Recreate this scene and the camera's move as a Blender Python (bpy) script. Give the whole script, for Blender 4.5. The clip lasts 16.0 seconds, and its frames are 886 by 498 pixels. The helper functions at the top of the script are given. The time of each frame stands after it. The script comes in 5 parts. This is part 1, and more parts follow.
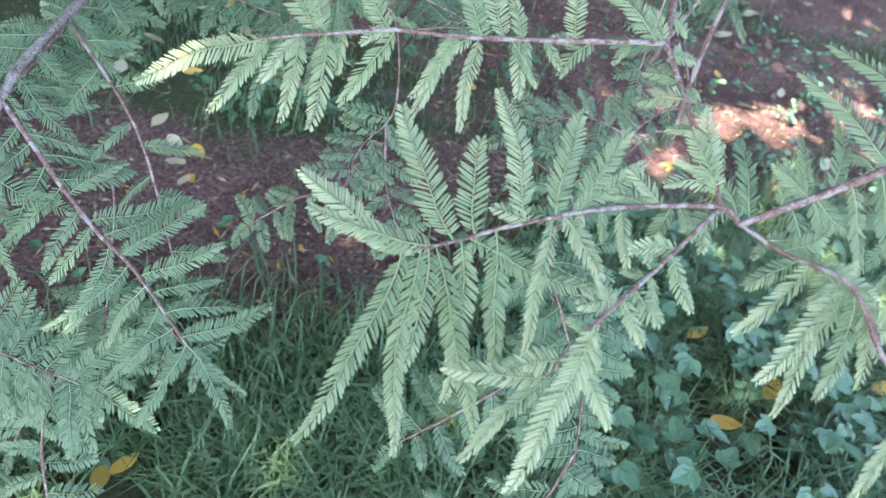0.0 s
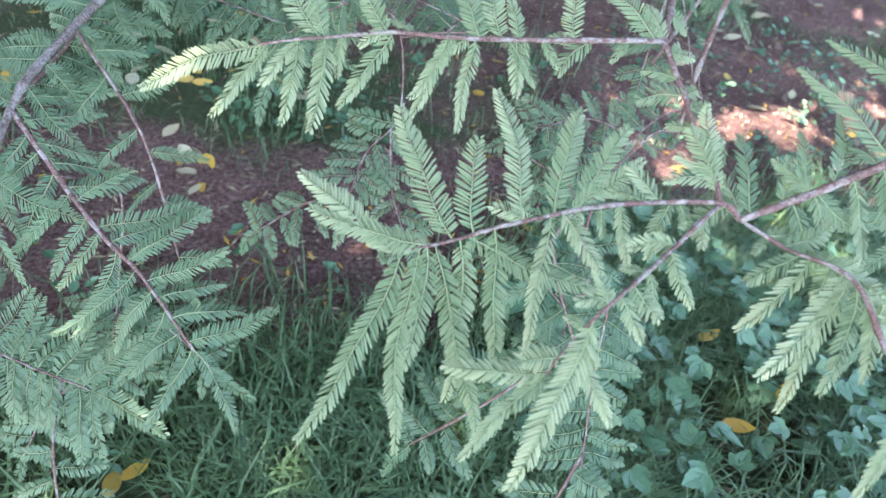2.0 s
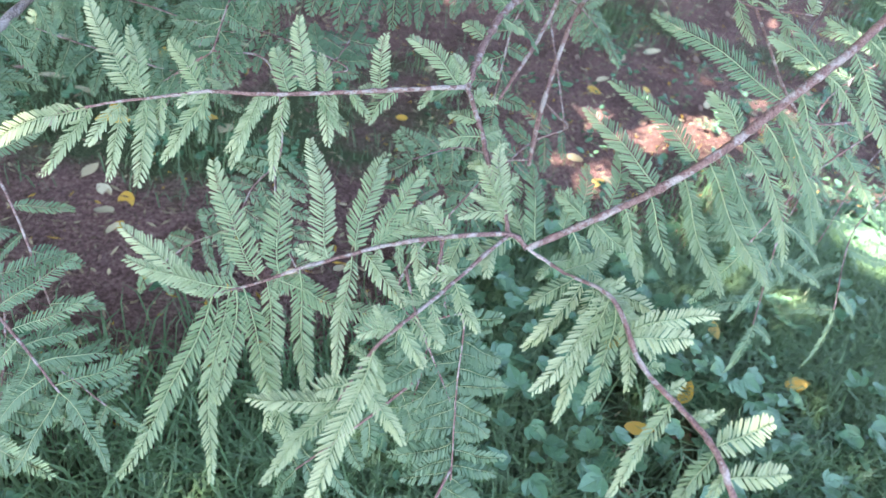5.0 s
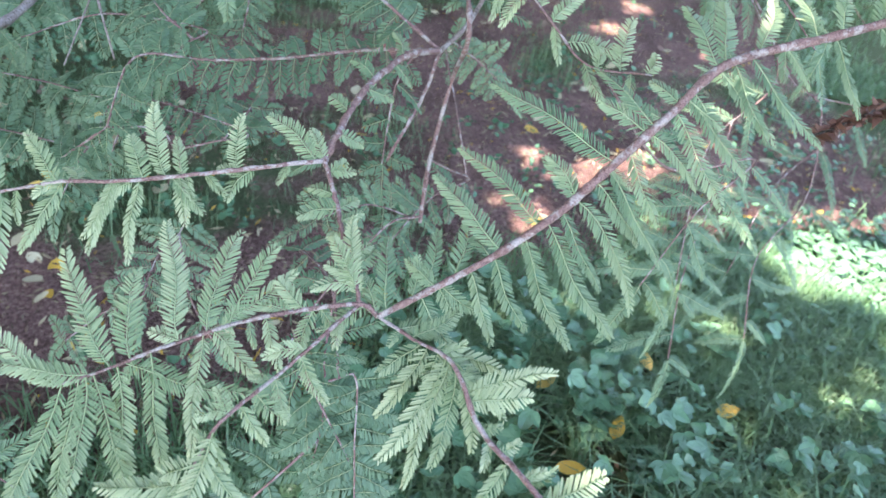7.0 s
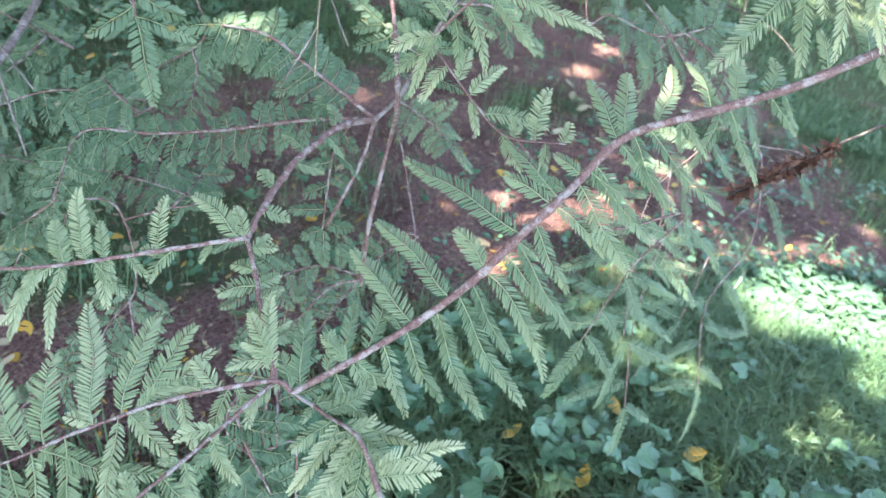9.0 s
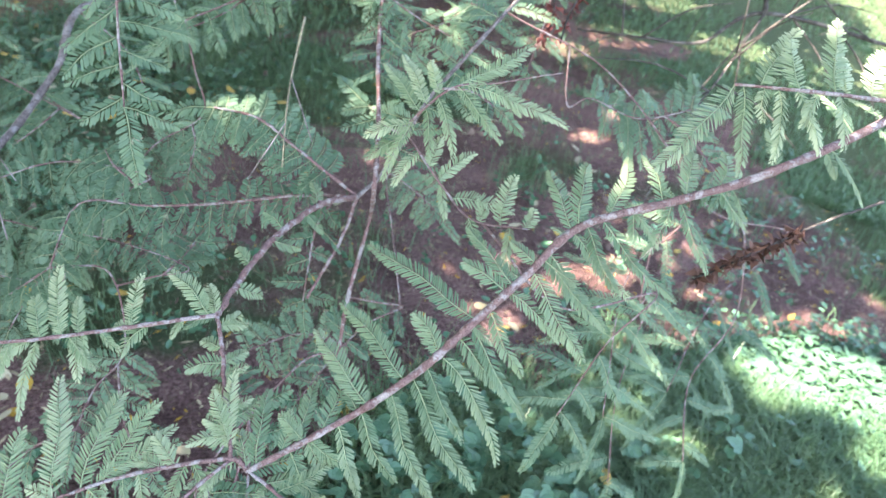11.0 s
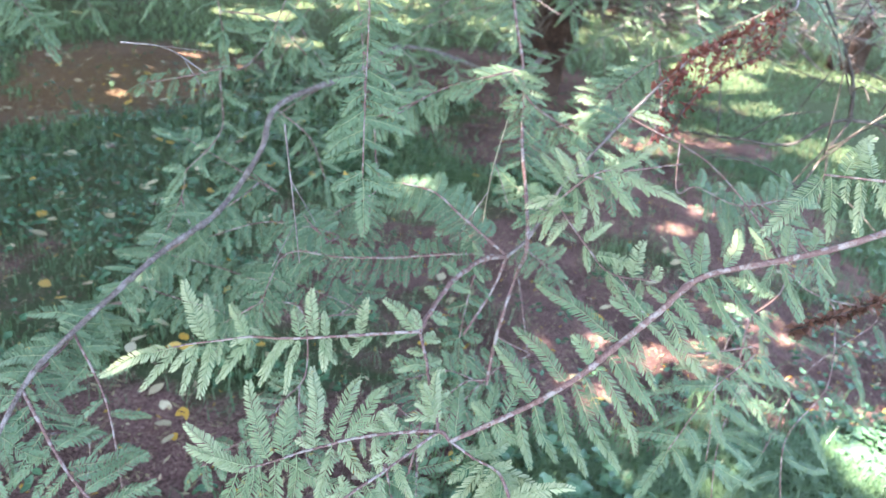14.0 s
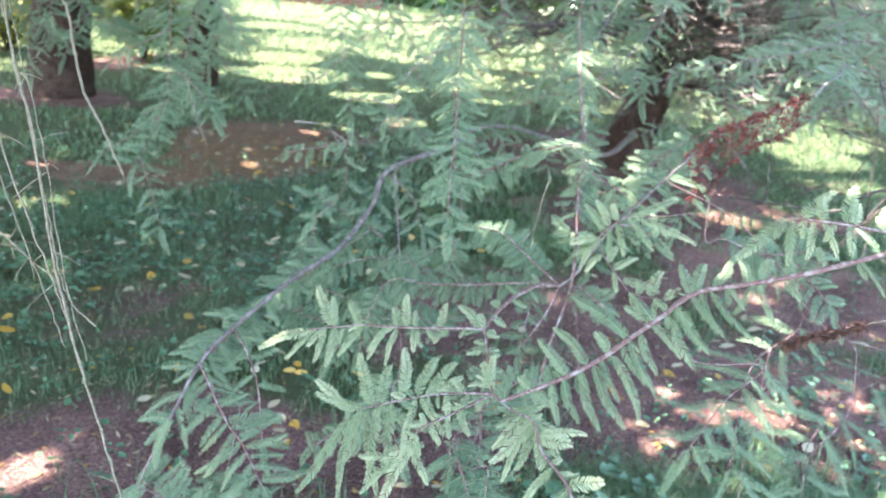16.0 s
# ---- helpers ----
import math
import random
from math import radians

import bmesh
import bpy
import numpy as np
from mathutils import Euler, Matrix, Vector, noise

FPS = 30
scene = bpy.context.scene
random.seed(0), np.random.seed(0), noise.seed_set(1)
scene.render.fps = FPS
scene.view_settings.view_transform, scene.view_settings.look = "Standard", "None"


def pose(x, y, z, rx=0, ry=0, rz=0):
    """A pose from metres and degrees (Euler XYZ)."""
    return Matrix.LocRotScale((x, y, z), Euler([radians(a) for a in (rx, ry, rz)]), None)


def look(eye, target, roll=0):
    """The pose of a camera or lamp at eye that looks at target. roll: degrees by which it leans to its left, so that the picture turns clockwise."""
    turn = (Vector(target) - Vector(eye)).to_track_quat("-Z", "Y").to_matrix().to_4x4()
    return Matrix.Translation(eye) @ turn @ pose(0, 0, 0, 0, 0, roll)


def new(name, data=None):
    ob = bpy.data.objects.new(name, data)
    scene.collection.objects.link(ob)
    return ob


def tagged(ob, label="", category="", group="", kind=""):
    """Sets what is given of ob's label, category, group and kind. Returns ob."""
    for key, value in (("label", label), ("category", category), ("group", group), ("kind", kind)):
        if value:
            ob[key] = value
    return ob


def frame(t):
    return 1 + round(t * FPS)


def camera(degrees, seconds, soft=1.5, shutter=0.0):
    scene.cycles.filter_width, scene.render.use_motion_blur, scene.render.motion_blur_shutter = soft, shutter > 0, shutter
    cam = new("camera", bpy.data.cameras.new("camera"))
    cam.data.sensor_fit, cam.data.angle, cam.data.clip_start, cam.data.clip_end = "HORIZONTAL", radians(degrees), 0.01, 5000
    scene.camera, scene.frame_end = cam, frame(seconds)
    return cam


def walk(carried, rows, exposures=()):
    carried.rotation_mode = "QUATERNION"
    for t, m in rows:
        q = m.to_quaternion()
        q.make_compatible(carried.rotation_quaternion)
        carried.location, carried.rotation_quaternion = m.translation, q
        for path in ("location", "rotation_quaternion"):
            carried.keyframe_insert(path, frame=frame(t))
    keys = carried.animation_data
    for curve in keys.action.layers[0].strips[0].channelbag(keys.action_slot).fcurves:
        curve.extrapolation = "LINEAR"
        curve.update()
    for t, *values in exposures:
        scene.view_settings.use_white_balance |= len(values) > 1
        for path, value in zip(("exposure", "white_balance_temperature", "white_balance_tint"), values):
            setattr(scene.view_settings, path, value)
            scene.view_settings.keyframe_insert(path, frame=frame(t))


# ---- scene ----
cam = camera(68.00, 16.0, soft=1.4)
# seconds, eye in metres, then yaw, pitch and roll in degrees
PATH = [
    (0, -0.1386, -0.0837, 0.8728, -11.56, -43.76, 15.40),
    (0.5, -0.1340, -0.0874, 0.8617, -10.84, -42.77, 14.90),
    (1, -0.1347, -0.0856, 0.8665, -10.67, -43.08, 14.41),
    (1.5, -0.1298, -0.0889, 0.8600, -10.06, -42.53, 14.12),
    (2, -0.1301, -0.0887, 0.8715, -9.77, -43.33, 13.46),
    (2.5, -0.1281, -0.0931, 0.8685, -9.80, -43.04, 13.55),
    (3, -0.1214, -0.0958, 0.8773, -9.26, -43.38, 12.66),
    (3.5, -0.1080, -0.1040, 0.8779, -9.23, -42.54, 12.17),
    (4, -0.0834, -0.1051, 0.8876, -9.47, -42.25, 12.03),
    (4.5, -0.0618, -0.1076, 0.9028, -11.75, -41.83, 12.86),
    (5, -0.0346, -0.1105, 0.9233, -12.68, -41.46, 12.39),
    (5.2, -0.0219, -0.1123, 0.9304, -12.72, -41.15, 11.90),
    (7.3, 0.0523, -0.1164, 0.9683, -14.92, -37.60, 10.13),
    (7.5, 0.0570, -0.1169, 0.9720, -15.11, -37.31, 10.05),
    (8, 0.0727, -0.1178, 0.9806, -15.06, -36.54, 9.39),
    (8.5, 0.0860, -0.1158, 0.9905, -15.02, -35.86, 9.01),
    (9, 0.1005, -0.1202, 1.0009, -14.48, -34.82, 8.36),
    (9.2, 0.1048, -0.1217, 1.0047, -14.38, -34.31, 7.96),
    (11.3, 0.1411, -0.1360, 1.0453, -11.30, -29.46, 8.24),
    (11.5, 0.1412, -0.1411, 1.0519, -10.64, -28.81, 8.08),
    (12, 0.1376, -0.1573, 1.0650, -9.06, -27.54, 7.94),
    (12.5, 0.1310, -0.1725, 1.0660, -7.39, -26.06, 7.91),
    (13, 0.1121, -0.1960, 1.0659, -6.04, -24.87, 8.03),
    (13.5, 0.0691, -0.2449, 1.0683, -4.90, -24.41, 7.76),
    (14, 0.0255, -0.3074, 1.0696, -3.92, -23.45, 7.41),
    (14.5, 0.0112, -0.3741, 1.0716, -2.35, -22.53, 6.26),
    (15, 0.0040, -0.4449, 1.0792, -1.20, -21.48, 5.07),
    (15.5, 0.0247, -0.5087, 1.1010, 1.57, -19.77, 4.75),
    (16, 0.0713, -0.5856, 1.1047, 5.70, -17.94, 6.14),
]
EXPOSE = [(0.0, 3.66, 7350, 12), (5.0, 3.68, 7400, 12), (9.0, 3.56, 7450, 11.5), (12.5, 3.66, 7450, 13), (16.0, 3.78, 7350, 13.5)]
walk(cam, [(t, pose(x, y, z, 0, 0, yaw) @ pose(0, 0, 0, 90 + pitch) @ pose(0, 0, 0, 0, 0, roll)) for t, x, y, z, yaw, pitch, roll in PATH], EXPOSE)
# end of path
# ---- world, sun and sky ----
SUN_ELEV, SUN_AZ = 60.0, 250.0   # degrees; azimuth of the sun from +y, clockwise from above
sun_dir = Vector((math.sin(radians(SUN_AZ)) * math.cos(radians(SUN_ELEV)), math.cos(radians(SUN_AZ)) * math.cos(radians(SUN_ELEV)), math.sin(radians(SUN_ELEV))))
world = bpy.data.worlds.new("sky")
scene.world = world
world.use_nodes = True
wn = world.node_tree.nodes
sky = wn.new("ShaderNodeTexSky")
sky.sky_type, sky.sun_disc = "NISHITA", False
sky.sun_elevation, sky.sun_rotation = radians(SUN_ELEV), radians(SUN_AZ)
world.node_tree.links.new(sky.outputs[0], wn["Background"].inputs[0])
wn["Background"].inputs[1].default_value = 0.15
sun = new("sun", bpy.data.lights.new("sun", "SUN"))
sun.data.energy, sun.data.angle, sun.data.color = 4.6, radians(0.53), (1.0, 0.97, 0.93)
sun.matrix_world = look(sun_dir * 30, (0, 0, 0))


cam.data.dof.use_dof = True
cam.data.dof.focus_distance, cam.data.dof.aperture_fstop = 0.54, 8.5

# ---- materials ----
def material(name, build, rough=0.6, spec=0.4):
    m = bpy.data.materials.new(name)
    m.use_nodes = True
    t = m.node_tree
    b = t.nodes["Principled BSDF"]
    b.inputs["Roughness"].default_value = rough
    b.inputs["Specular IOR Level"].default_value = spec
    build(t, b)
    return m


def node(t, kind, **values):
    n = t.nodes.new(kind)
    for k, v in values.items():
        n.inputs[k].default_value = v
    return n


def noise_tex(t, scale, detail=4.0, rough=0.6, space="Object"):
    c = t.nodes.new("ShaderNodeTexCoord")
    n = node(t, "ShaderNodeTexNoise", Scale=scale, Detail=detail, Roughness=rough)
    t.links.new(c.outputs[space], n.inputs["Vector"])
    return n


def ramp(t, source, stops):
    r = t.nodes.new("ShaderNodeValToRGB")
    while len(r.color_ramp.elements) < len(stops):
        r.color_ramp.elements.new(0.5)
    for e, (p, c) in zip(r.color_ramp.elements, stops):
        e.position, e.color = p, (*c, 1)
    t.links.new(source, r.inputs[0])
    return r


def mixed(t, fac, a, b, kind="MIX"):
    m = t.nodes.new("ShaderNodeMix")
    m.data_type, m.blend_type = "RGBA", kind
    for s, i in ((fac, 0), (a, 6), (b, 7)):
        if isinstance(s, (int, float)):
            m.inputs[i].default_value = s
        elif isinstance(s, tuple):
            m.inputs[i].default_value = (*s, 1)
        else:
            t.links.new(s, m.inputs[i])
    return m.outputs[2]


def bump(t, b, source, strength, distance):
    n = node(t, "ShaderNodeBump", Strength=strength, Distance=distance)
    t.links.new(source, n.inputs["Height"])
    t.links.new(n.outputs[0], b.inputs["Normal"])


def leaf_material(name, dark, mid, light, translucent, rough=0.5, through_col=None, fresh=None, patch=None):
    """Thin leaves: a colour that varies from frond to frond and leaflet to leaflet, with light passing through. fresh:
    the colour of the tips, young growth with sunlight put into it; patch: a second colour in wide patches.
    """
    def build(t, b):
        info = t.nodes.new("ShaderNodeObjectInfo")
        geo = t.nodes.new("ShaderNodeNewGeometry")
        add = t.nodes.new("ShaderNodeMath")
        add.operation = "MULTIPLY_ADD"
        add.inputs[1].default_value = 0.35
        t.links.new(geo.outputs["Random Per Island"], add.inputs[0])
        scaled = t.nodes.new("ShaderNodeMath")
        scaled.operation, scaled.inputs[1].default_value = "MULTIPLY", 0.65
        t.links.new(info.outputs["Random"], scaled.inputs[0])
        t.links.new(scaled.outputs[0], add.inputs[2])
        r = ramp(t, add.outputs[0], [(0.0, dark), (0.5, mid), (1.0, light)])
        n = noise_tex(t, 260.0, 2.0)
        col = mixed(t, 0.25, r.outputs[0], n.outputs[0], "SOFT_LIGHT")
        if patch:
            where = ramp(t, noise_tex(t, 1.1, 5.0, 0.65).outputs[0], [(0.42, (0, 0, 0)), (0.6, (0.8, 0.8, 0.8))])
            col = mixed(t, where.outputs[0], col, patch)
        # paler tips: young growth, and sunlit tips put into the colour
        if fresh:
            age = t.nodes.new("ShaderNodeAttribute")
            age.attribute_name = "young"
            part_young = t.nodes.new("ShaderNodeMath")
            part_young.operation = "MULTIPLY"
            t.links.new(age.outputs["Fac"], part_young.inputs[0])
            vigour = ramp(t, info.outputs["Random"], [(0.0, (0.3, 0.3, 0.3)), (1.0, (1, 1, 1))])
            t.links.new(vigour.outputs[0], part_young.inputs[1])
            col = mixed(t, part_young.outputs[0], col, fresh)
        t.links.new(col, b.inputs["Base Color"])
        tr = t.nodes.new("ShaderNodeBsdfTranslucent")
        t.links.new(mixed(t, 0.5, col, through_col or (0.12, 0.24, 0.04)), tr.inputs["Color"])
        mix = t.nodes.new("ShaderNodeMixShader")
        mix.inputs[0].default_value = translucent
        t.links.new(b.outputs[0], mix.inputs[1])
        t.links.new(tr.outputs[0], mix.inputs[2])
        t.links.new(mix.outputs[0], t.nodes["Material Output"].inputs["Surface"])
    return material(name, build, rough, 0.45)


def bark_material(name, dark, light, patch, scale=90.0):
    """Bark with fine cracks, stains and pale weathered patches."""
    def build(t, b):
        n = noise_tex(t, scale, 8.0, 0.75)
        fine = noise_tex(t, scale * 4.0, 4.0, 0.7)
        r = ramp(t, n.outputs[0], [(0.32, dark), (0.6, light)])
        big = noise_tex(t, scale * 0.3, 5.0, 0.7)
        pr = ramp(t, big.outputs[0], [(0.5, (0, 0, 0)), (0.58, (1, 1, 1))])
        col = mixed(t, pr.outputs[0], r.outputs[0], patch)
        cracks = ramp(t, fine.outputs[0], [(0.35, (0.35, 0.33, 0.32)), (0.55, (1, 1, 1))])
        t.links.new(mixed(t, 0.8, col, cracks.outputs[0], "MULTIPLY"), b.inputs["Base Color"])
        bump(t, b, n.outputs[0], 1.0, 0.12 / scale)
    return material(name, build, 0.8, 0.2)


# Lit and shaded copies of one needle colour: paler near, darker mid and far.
M_FROND = leaf_material("fresh_sunlit_needles", (0.1, 0.17, 0.088), (0.185, 0.25, 0.14), (0.31, 0.355, 0.225), 0.26, 0.42, (0.15, 0.22, 0.1), (0.42, 0.46, 0.3))
M_FROND_MID = leaf_material("half_shaded_needles", (0.08, 0.15, 0.085), (0.13, 0.2, 0.12), (0.2, 0.265, 0.16), 0.28, 0.44, (0.14, 0.22, 0.09), (0.27, 0.33, 0.2))
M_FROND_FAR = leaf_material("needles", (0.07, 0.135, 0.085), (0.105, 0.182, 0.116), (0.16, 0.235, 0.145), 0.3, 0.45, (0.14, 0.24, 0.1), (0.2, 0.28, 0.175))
M_RIB = material("rib", lambda t, b: t.links.new(ramp(t, noise_tex(t, 300).outputs[0], [(0.3, (0.17, 0.23, 0.125)), (0.7, (0.24, 0.28, 0.165))]).outputs[0], b.inputs["Base Color"]), 0.55)
M_DEAD = leaf_material("dead_needles", (0.12, 0.022, 0.022), (0.15, 0.036, 0.032), (0.2, 0.075, 0.06), 0.05, 0.7, (0.15, 0.05, 0.02))
M_WITHERED = leaf_material("withered_needles", (0.045, 0.018, 0.014), (0.085, 0.034, 0.026), (0.15, 0.07, 0.05), 0.05, 0.7, (0.12, 0.05, 0.03))
M_TWIG = bark_material("young_bark", (0.12, 0.06, 0.06), (0.24, 0.15, 0.15), (0.33, 0.28, 0.29), 220.0)
M_LIMB = bark_material("limb_bark", (0.09, 0.07, 0.07), (0.2, 0.165, 0.17), (0.26, 0.23, 0.24), 120.0)
M_DEADWOOD = bark_material("dead_wood", (0.03, 0.024, 0.023), (0.09, 0.075, 0.07), (0.15, 0.13, 0.12), 80.0)
M_BOARD = bark_material("weathered_boards", (0.12, 0.05, 0.04), (0.24, 0.11, 0.085), (0.3, 0.2, 0.17), 12.0)
M_TRUNK = bark_material("trunk_bark", (0.015, 0.009, 0.008), (0.05, 0.028, 0.024), (0.07, 0.046, 0.04), 14.0)
M_VINE = bark_material("dry_vine_bark", (0.12, 0.1, 0.075), (0.28, 0.25, 0.19), (0.22, 0.19, 0.155), 150.0)
M_GRASS = leaf_material("grass_blades", (0.048, 0.115, 0.055), (0.08, 0.162, 0.082), (0.15, 0.23, 0.14), 0.4, 0.38, (0.14, 0.21, 0.11), None, (0.12, 0.19, 0.095))
M_WEED = leaf_material("weed_leaves", (0.04, 0.1, 0.055), (0.08, 0.165, 0.1), (0.18, 0.27, 0.2), 0.15, 0.22, (0.16, 0.25, 0.14))
M_CANOPY = leaf_material("canopy_leaves", (0.03, 0.08, 0.025), (0.05, 0.12, 0.035), (0.08, 0.16, 0.05), 0.3)
M_YELLOW = leaf_material("yellow_leaf", (0.42, 0.23, 0.035), (0.52, 0.31, 0.06), (0.58, 0.4, 0.14), 0.2, 0.6, (0.6, 0.35, 0.05))
M_TAN = leaf_material("tan_leaf", (0.26, 0.19, 0.12), (0.4, 0.34, 0.23), (0.52, 0.47, 0.35), 0.1, 0.7, (0.4, 0.25, 0.1))
M_BROWN = leaf_material("brown_leaf", (0.09, 0.05, 0.04), (0.17, 0.105, 0.085), (0.27, 0.19, 0.155), 0.05, 0.8, (0.15, 0.06, 0.03))


def ground_build(t, b):
    c = t.nodes.new("ShaderNodeTexCoord")
    fine = noise_tex(t, 120.0, 8.0, 0.75)
    mid = noise_tex(t, 9.0, 6.0, 0.65)
    crumbs = ramp(t, fine.outputs[0], [(0.34, (0.055, 0.03, 0.028)), (0.5, (0.2, 0.115, 0.11)), (0.68, (0.4, 0.28, 0.26))])
    patchy = ramp(t, noise_tex(t, 2.6, 5.0, 0.7).outputs[0], [(0.35, (0.45, 0.42, 0.42)), (0.62, (1.15, 1.1, 1.1))])
    soil = t.nodes.new("ShaderNodeMix")
    soil.data_type, soil.blend_type = "RGBA", "MULTIPLY"
    soil.inputs[0].default_value = 1.0
    t.links.new(crumbs.outputs[0], soil.inputs[6])
    t.links.new(patchy.outputs[0], soil.inputs[7])
    clay = t.nodes.new("ShaderNodeAttribute")
    clay.attribute_name = "clay"
    ochre = ramp(t, fine.outputs[0], [(0.3, (0.12, 0.07, 0.04)), (0.7, (0.26, 0.165, 0.1))])
    turf = ramp(t, fine.outputs[0], [(0.3, (0.035, 0.055, 0.025)), (0.7, (0.11, 0.135, 0.075))])
    at = t.nodes.new("ShaderNodeAttribute")
    at.attribute_name = "turf"
    sum_ = t.nodes.new("ShaderNodeMath")
    sum_.operation = "MULTIPLY_ADD"
    sum_.inputs[1].default_value = 0.7
    t.links.new(mid.outputs[0], sum_.inputs[0])
    t.links.new(at.outputs["Fac"], sum_.inputs[2])
    f = ramp(t, sum_.outputs[0], [(0.62, (0, 0, 0)), (0.95, (1, 1, 1))])
    t.links.new(mixed(t, f.outputs[0], mixed(t, clay.outputs["Fac"], soil.outputs[2], ochre.outputs[0]), turf.outputs[0]), b.inputs["Base Color"])
    bump(t, b, fine.outputs[0], 1.0, 0.02)


M_GROUND = material("soil_and_turf", ground_build, 0.95, 0.15)


# ---- mesh helpers ----
def mesh_object(name, verts, faces, mats, parent=None, label="", smooth=False, index=None):
    me = bpy.data.meshes.new(name)
    me.from_pydata(verts, [], faces)
    for m in mats if isinstance(mats, (list, tuple)) else [mats]:
        me.materials.append(m)
    if index is not None:
        me.polygons.foreach_set("material_index", index)
    if smooth:
        me.polygons.foreach_set("use_smooth", [True] * len(me.polygons))
    me.update()
    ob = new(name, me)
    ob.parent = parent
    if label:
        ob["label"] = label
    return ob


def smooth_line(points, per=6):
    """A Catmull-Rom line through the points."""
    p = [Vector(q) for q in points]
    p = [2 * p[0] - p[1], *p, 2 * p[-1] - p[-2]]
    out = []
    for i in range(1, len(p) - 2):
        a, b, c, d = p[i - 1 : i + 3]
        for k in range(per):
            u = k / per
            out.append(0.5 * (2 * b + (c - a) * u + (2 * a - 5 * b + 4 * c - d) * u * u + (3 * b - a - 3 * c + d) * u**3))
    out.append(p[-2])
    return out


def tube(line, r0, r1, sides=7, knobs=0.0, rng=None, radii=None):
    """Verts and faces of a tapered stem along a line, with swollen nodes."""
    rng = rng or random.Random(3)
    verts, faces, n = [], [], len(line)
    up = Vector((0.3, 0.2, 1)).normalized()
    for i, p in enumerate(line):
        d = (line[min(i + 1, n - 1)] - line[max(i - 1, 0)]).normalized()
        a = d.cross(up).normalized()
        b = a.cross(d)
        r = (radii[i] if radii else r0 + (r1 - r0) * i / (n - 1)) * (1 + knobs * rng.uniform(-0.5, 1.0) * (i % 3 == 0))
        for k in range(sides):
            w = 2 * math.pi * k / sides
            verts.append(p + r * (math.cos(w) * a + math.sin(w) * b))
    for i in range(n - 1):
        for k in range(sides):
            j = (k + 1) % sides
            faces.append((i * sides + k, i * sides + j, (i + 1) * sides + j, (i + 1) * sides + k))
    faces += [tuple(range(sides))[::-1], tuple(range((n - 1) * sides, n * sides))]
    return verts, faces


def frond_geometry(length, leaf, gap, rng, bend=0.12, wide=0.002, lean=55.0, coarse=False):
    """A feathery shoot along +x: a thin rib with two ranks of narrow blunt leaflets, drooping to its tip."""
    verts, faces, index = [], [], []
    sway, side_bend = rng.uniform(-0.06, 0.06), rng.uniform(-0.14, 0.14)

    def rib(u):
        return Vector((length * u, length * (sway * math.sin(u * 3) + side_bend * u * u + 0.012 * math.sin(u * 9)), -length * bend * u * u))
    line = [rib(i / 8) for i in range(9)]
    v, f = tube(line, 0.00055, 0.00025, 4)
    verts += v
    faces += f
    index += [1] * len(f)
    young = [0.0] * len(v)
    count = max(7, int(length / gap))
    for i in range(count + 1):
        u = 0.05 + 0.95 * i / count
        at = rib(u)
        ahead = (rib(min(u + 0.03, 1.03)) - at).normalized()
        rise = min(1.0, 0.5 + 2.6 * u) * (1.0 if u < 0.55 else 1 - 0.66 * ((u - 0.55) / 0.45) ** 1.7)
        for side in (-1, 1):
            if rng.random() < 0.03:
                continue
            w = radians(lean + 10 - 24 * u + rng.uniform(-6, 6))
            size = leaf * rise * rng.uniform(0.86, 1.06)
            way = (ahead * math.cos(w) + Vector((0, side, 0)) * math.sin(w)).normalized()
            way = (way + Vector((0, 0, rng.uniform(-0.12, 0.22)))).normalized()
            twist = rng.uniform(-0.35, 0.35) + 0.25 * side
            flat = way.cross(Vector((0, 0, 1))).normalized()
            across = (flat + Vector((0, 0, twist))).normalized() * wide * (0.7 + 0.3 * rise) * rng.uniform(0.85, 1.1) * 0.5
            root = at + Vector((0, side * 0.0004, 0)) + ahead * rng.uniform(-0.0006, 0.0006)
            sag = Vector((0, 0, -0.14 * size))
            n = len(verts)
            if coarse:
                verts += [root, root + way * size * 0.3 + across + sag * 0.1, root + way * size * 0.8 + across + sag * 0.6, root + way * size + sag, root + way * size * 0.8 - across + sag * 0.6, root + way * size * 0.3 - across + sag * 0.1]
                faces += [(n, n + 5, n + 2, n + 1), (n + 5, n + 4, n + 3, n + 2)]
                index += [0, 0]
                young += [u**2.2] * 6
                continue
            fold = Vector((0, 0, -0.12 * wide))
            for k, full in ((0.0, 0.35), (0.22, 0.95), (0.62, 1.0), (0.9, 0.72)):
                p = root + way * size * k + sag * k * k
                verts += [p + across * full, p + fold * full, p - across * full]
            verts.append(root + way * size + sag)
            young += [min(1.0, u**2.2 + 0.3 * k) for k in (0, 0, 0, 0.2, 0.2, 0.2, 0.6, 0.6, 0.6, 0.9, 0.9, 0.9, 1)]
            for k in range(3):
                a = n + 3 * k
                faces += [(a, a + 1, a + 4, a + 3), (a + 1, a + 2, a + 5, a + 4)]
                index += [0, 0]
            a = n + 9
            faces += [(a, a + 1, n + 12), (a + 1, a + 2, n + 12)]
            index += [0, 0]
    return verts, faces, index, young


SIZES = (0.026, 0.036, 0.05, 0.068, 0.088, 0.11, 0.135)
KINDS = 6


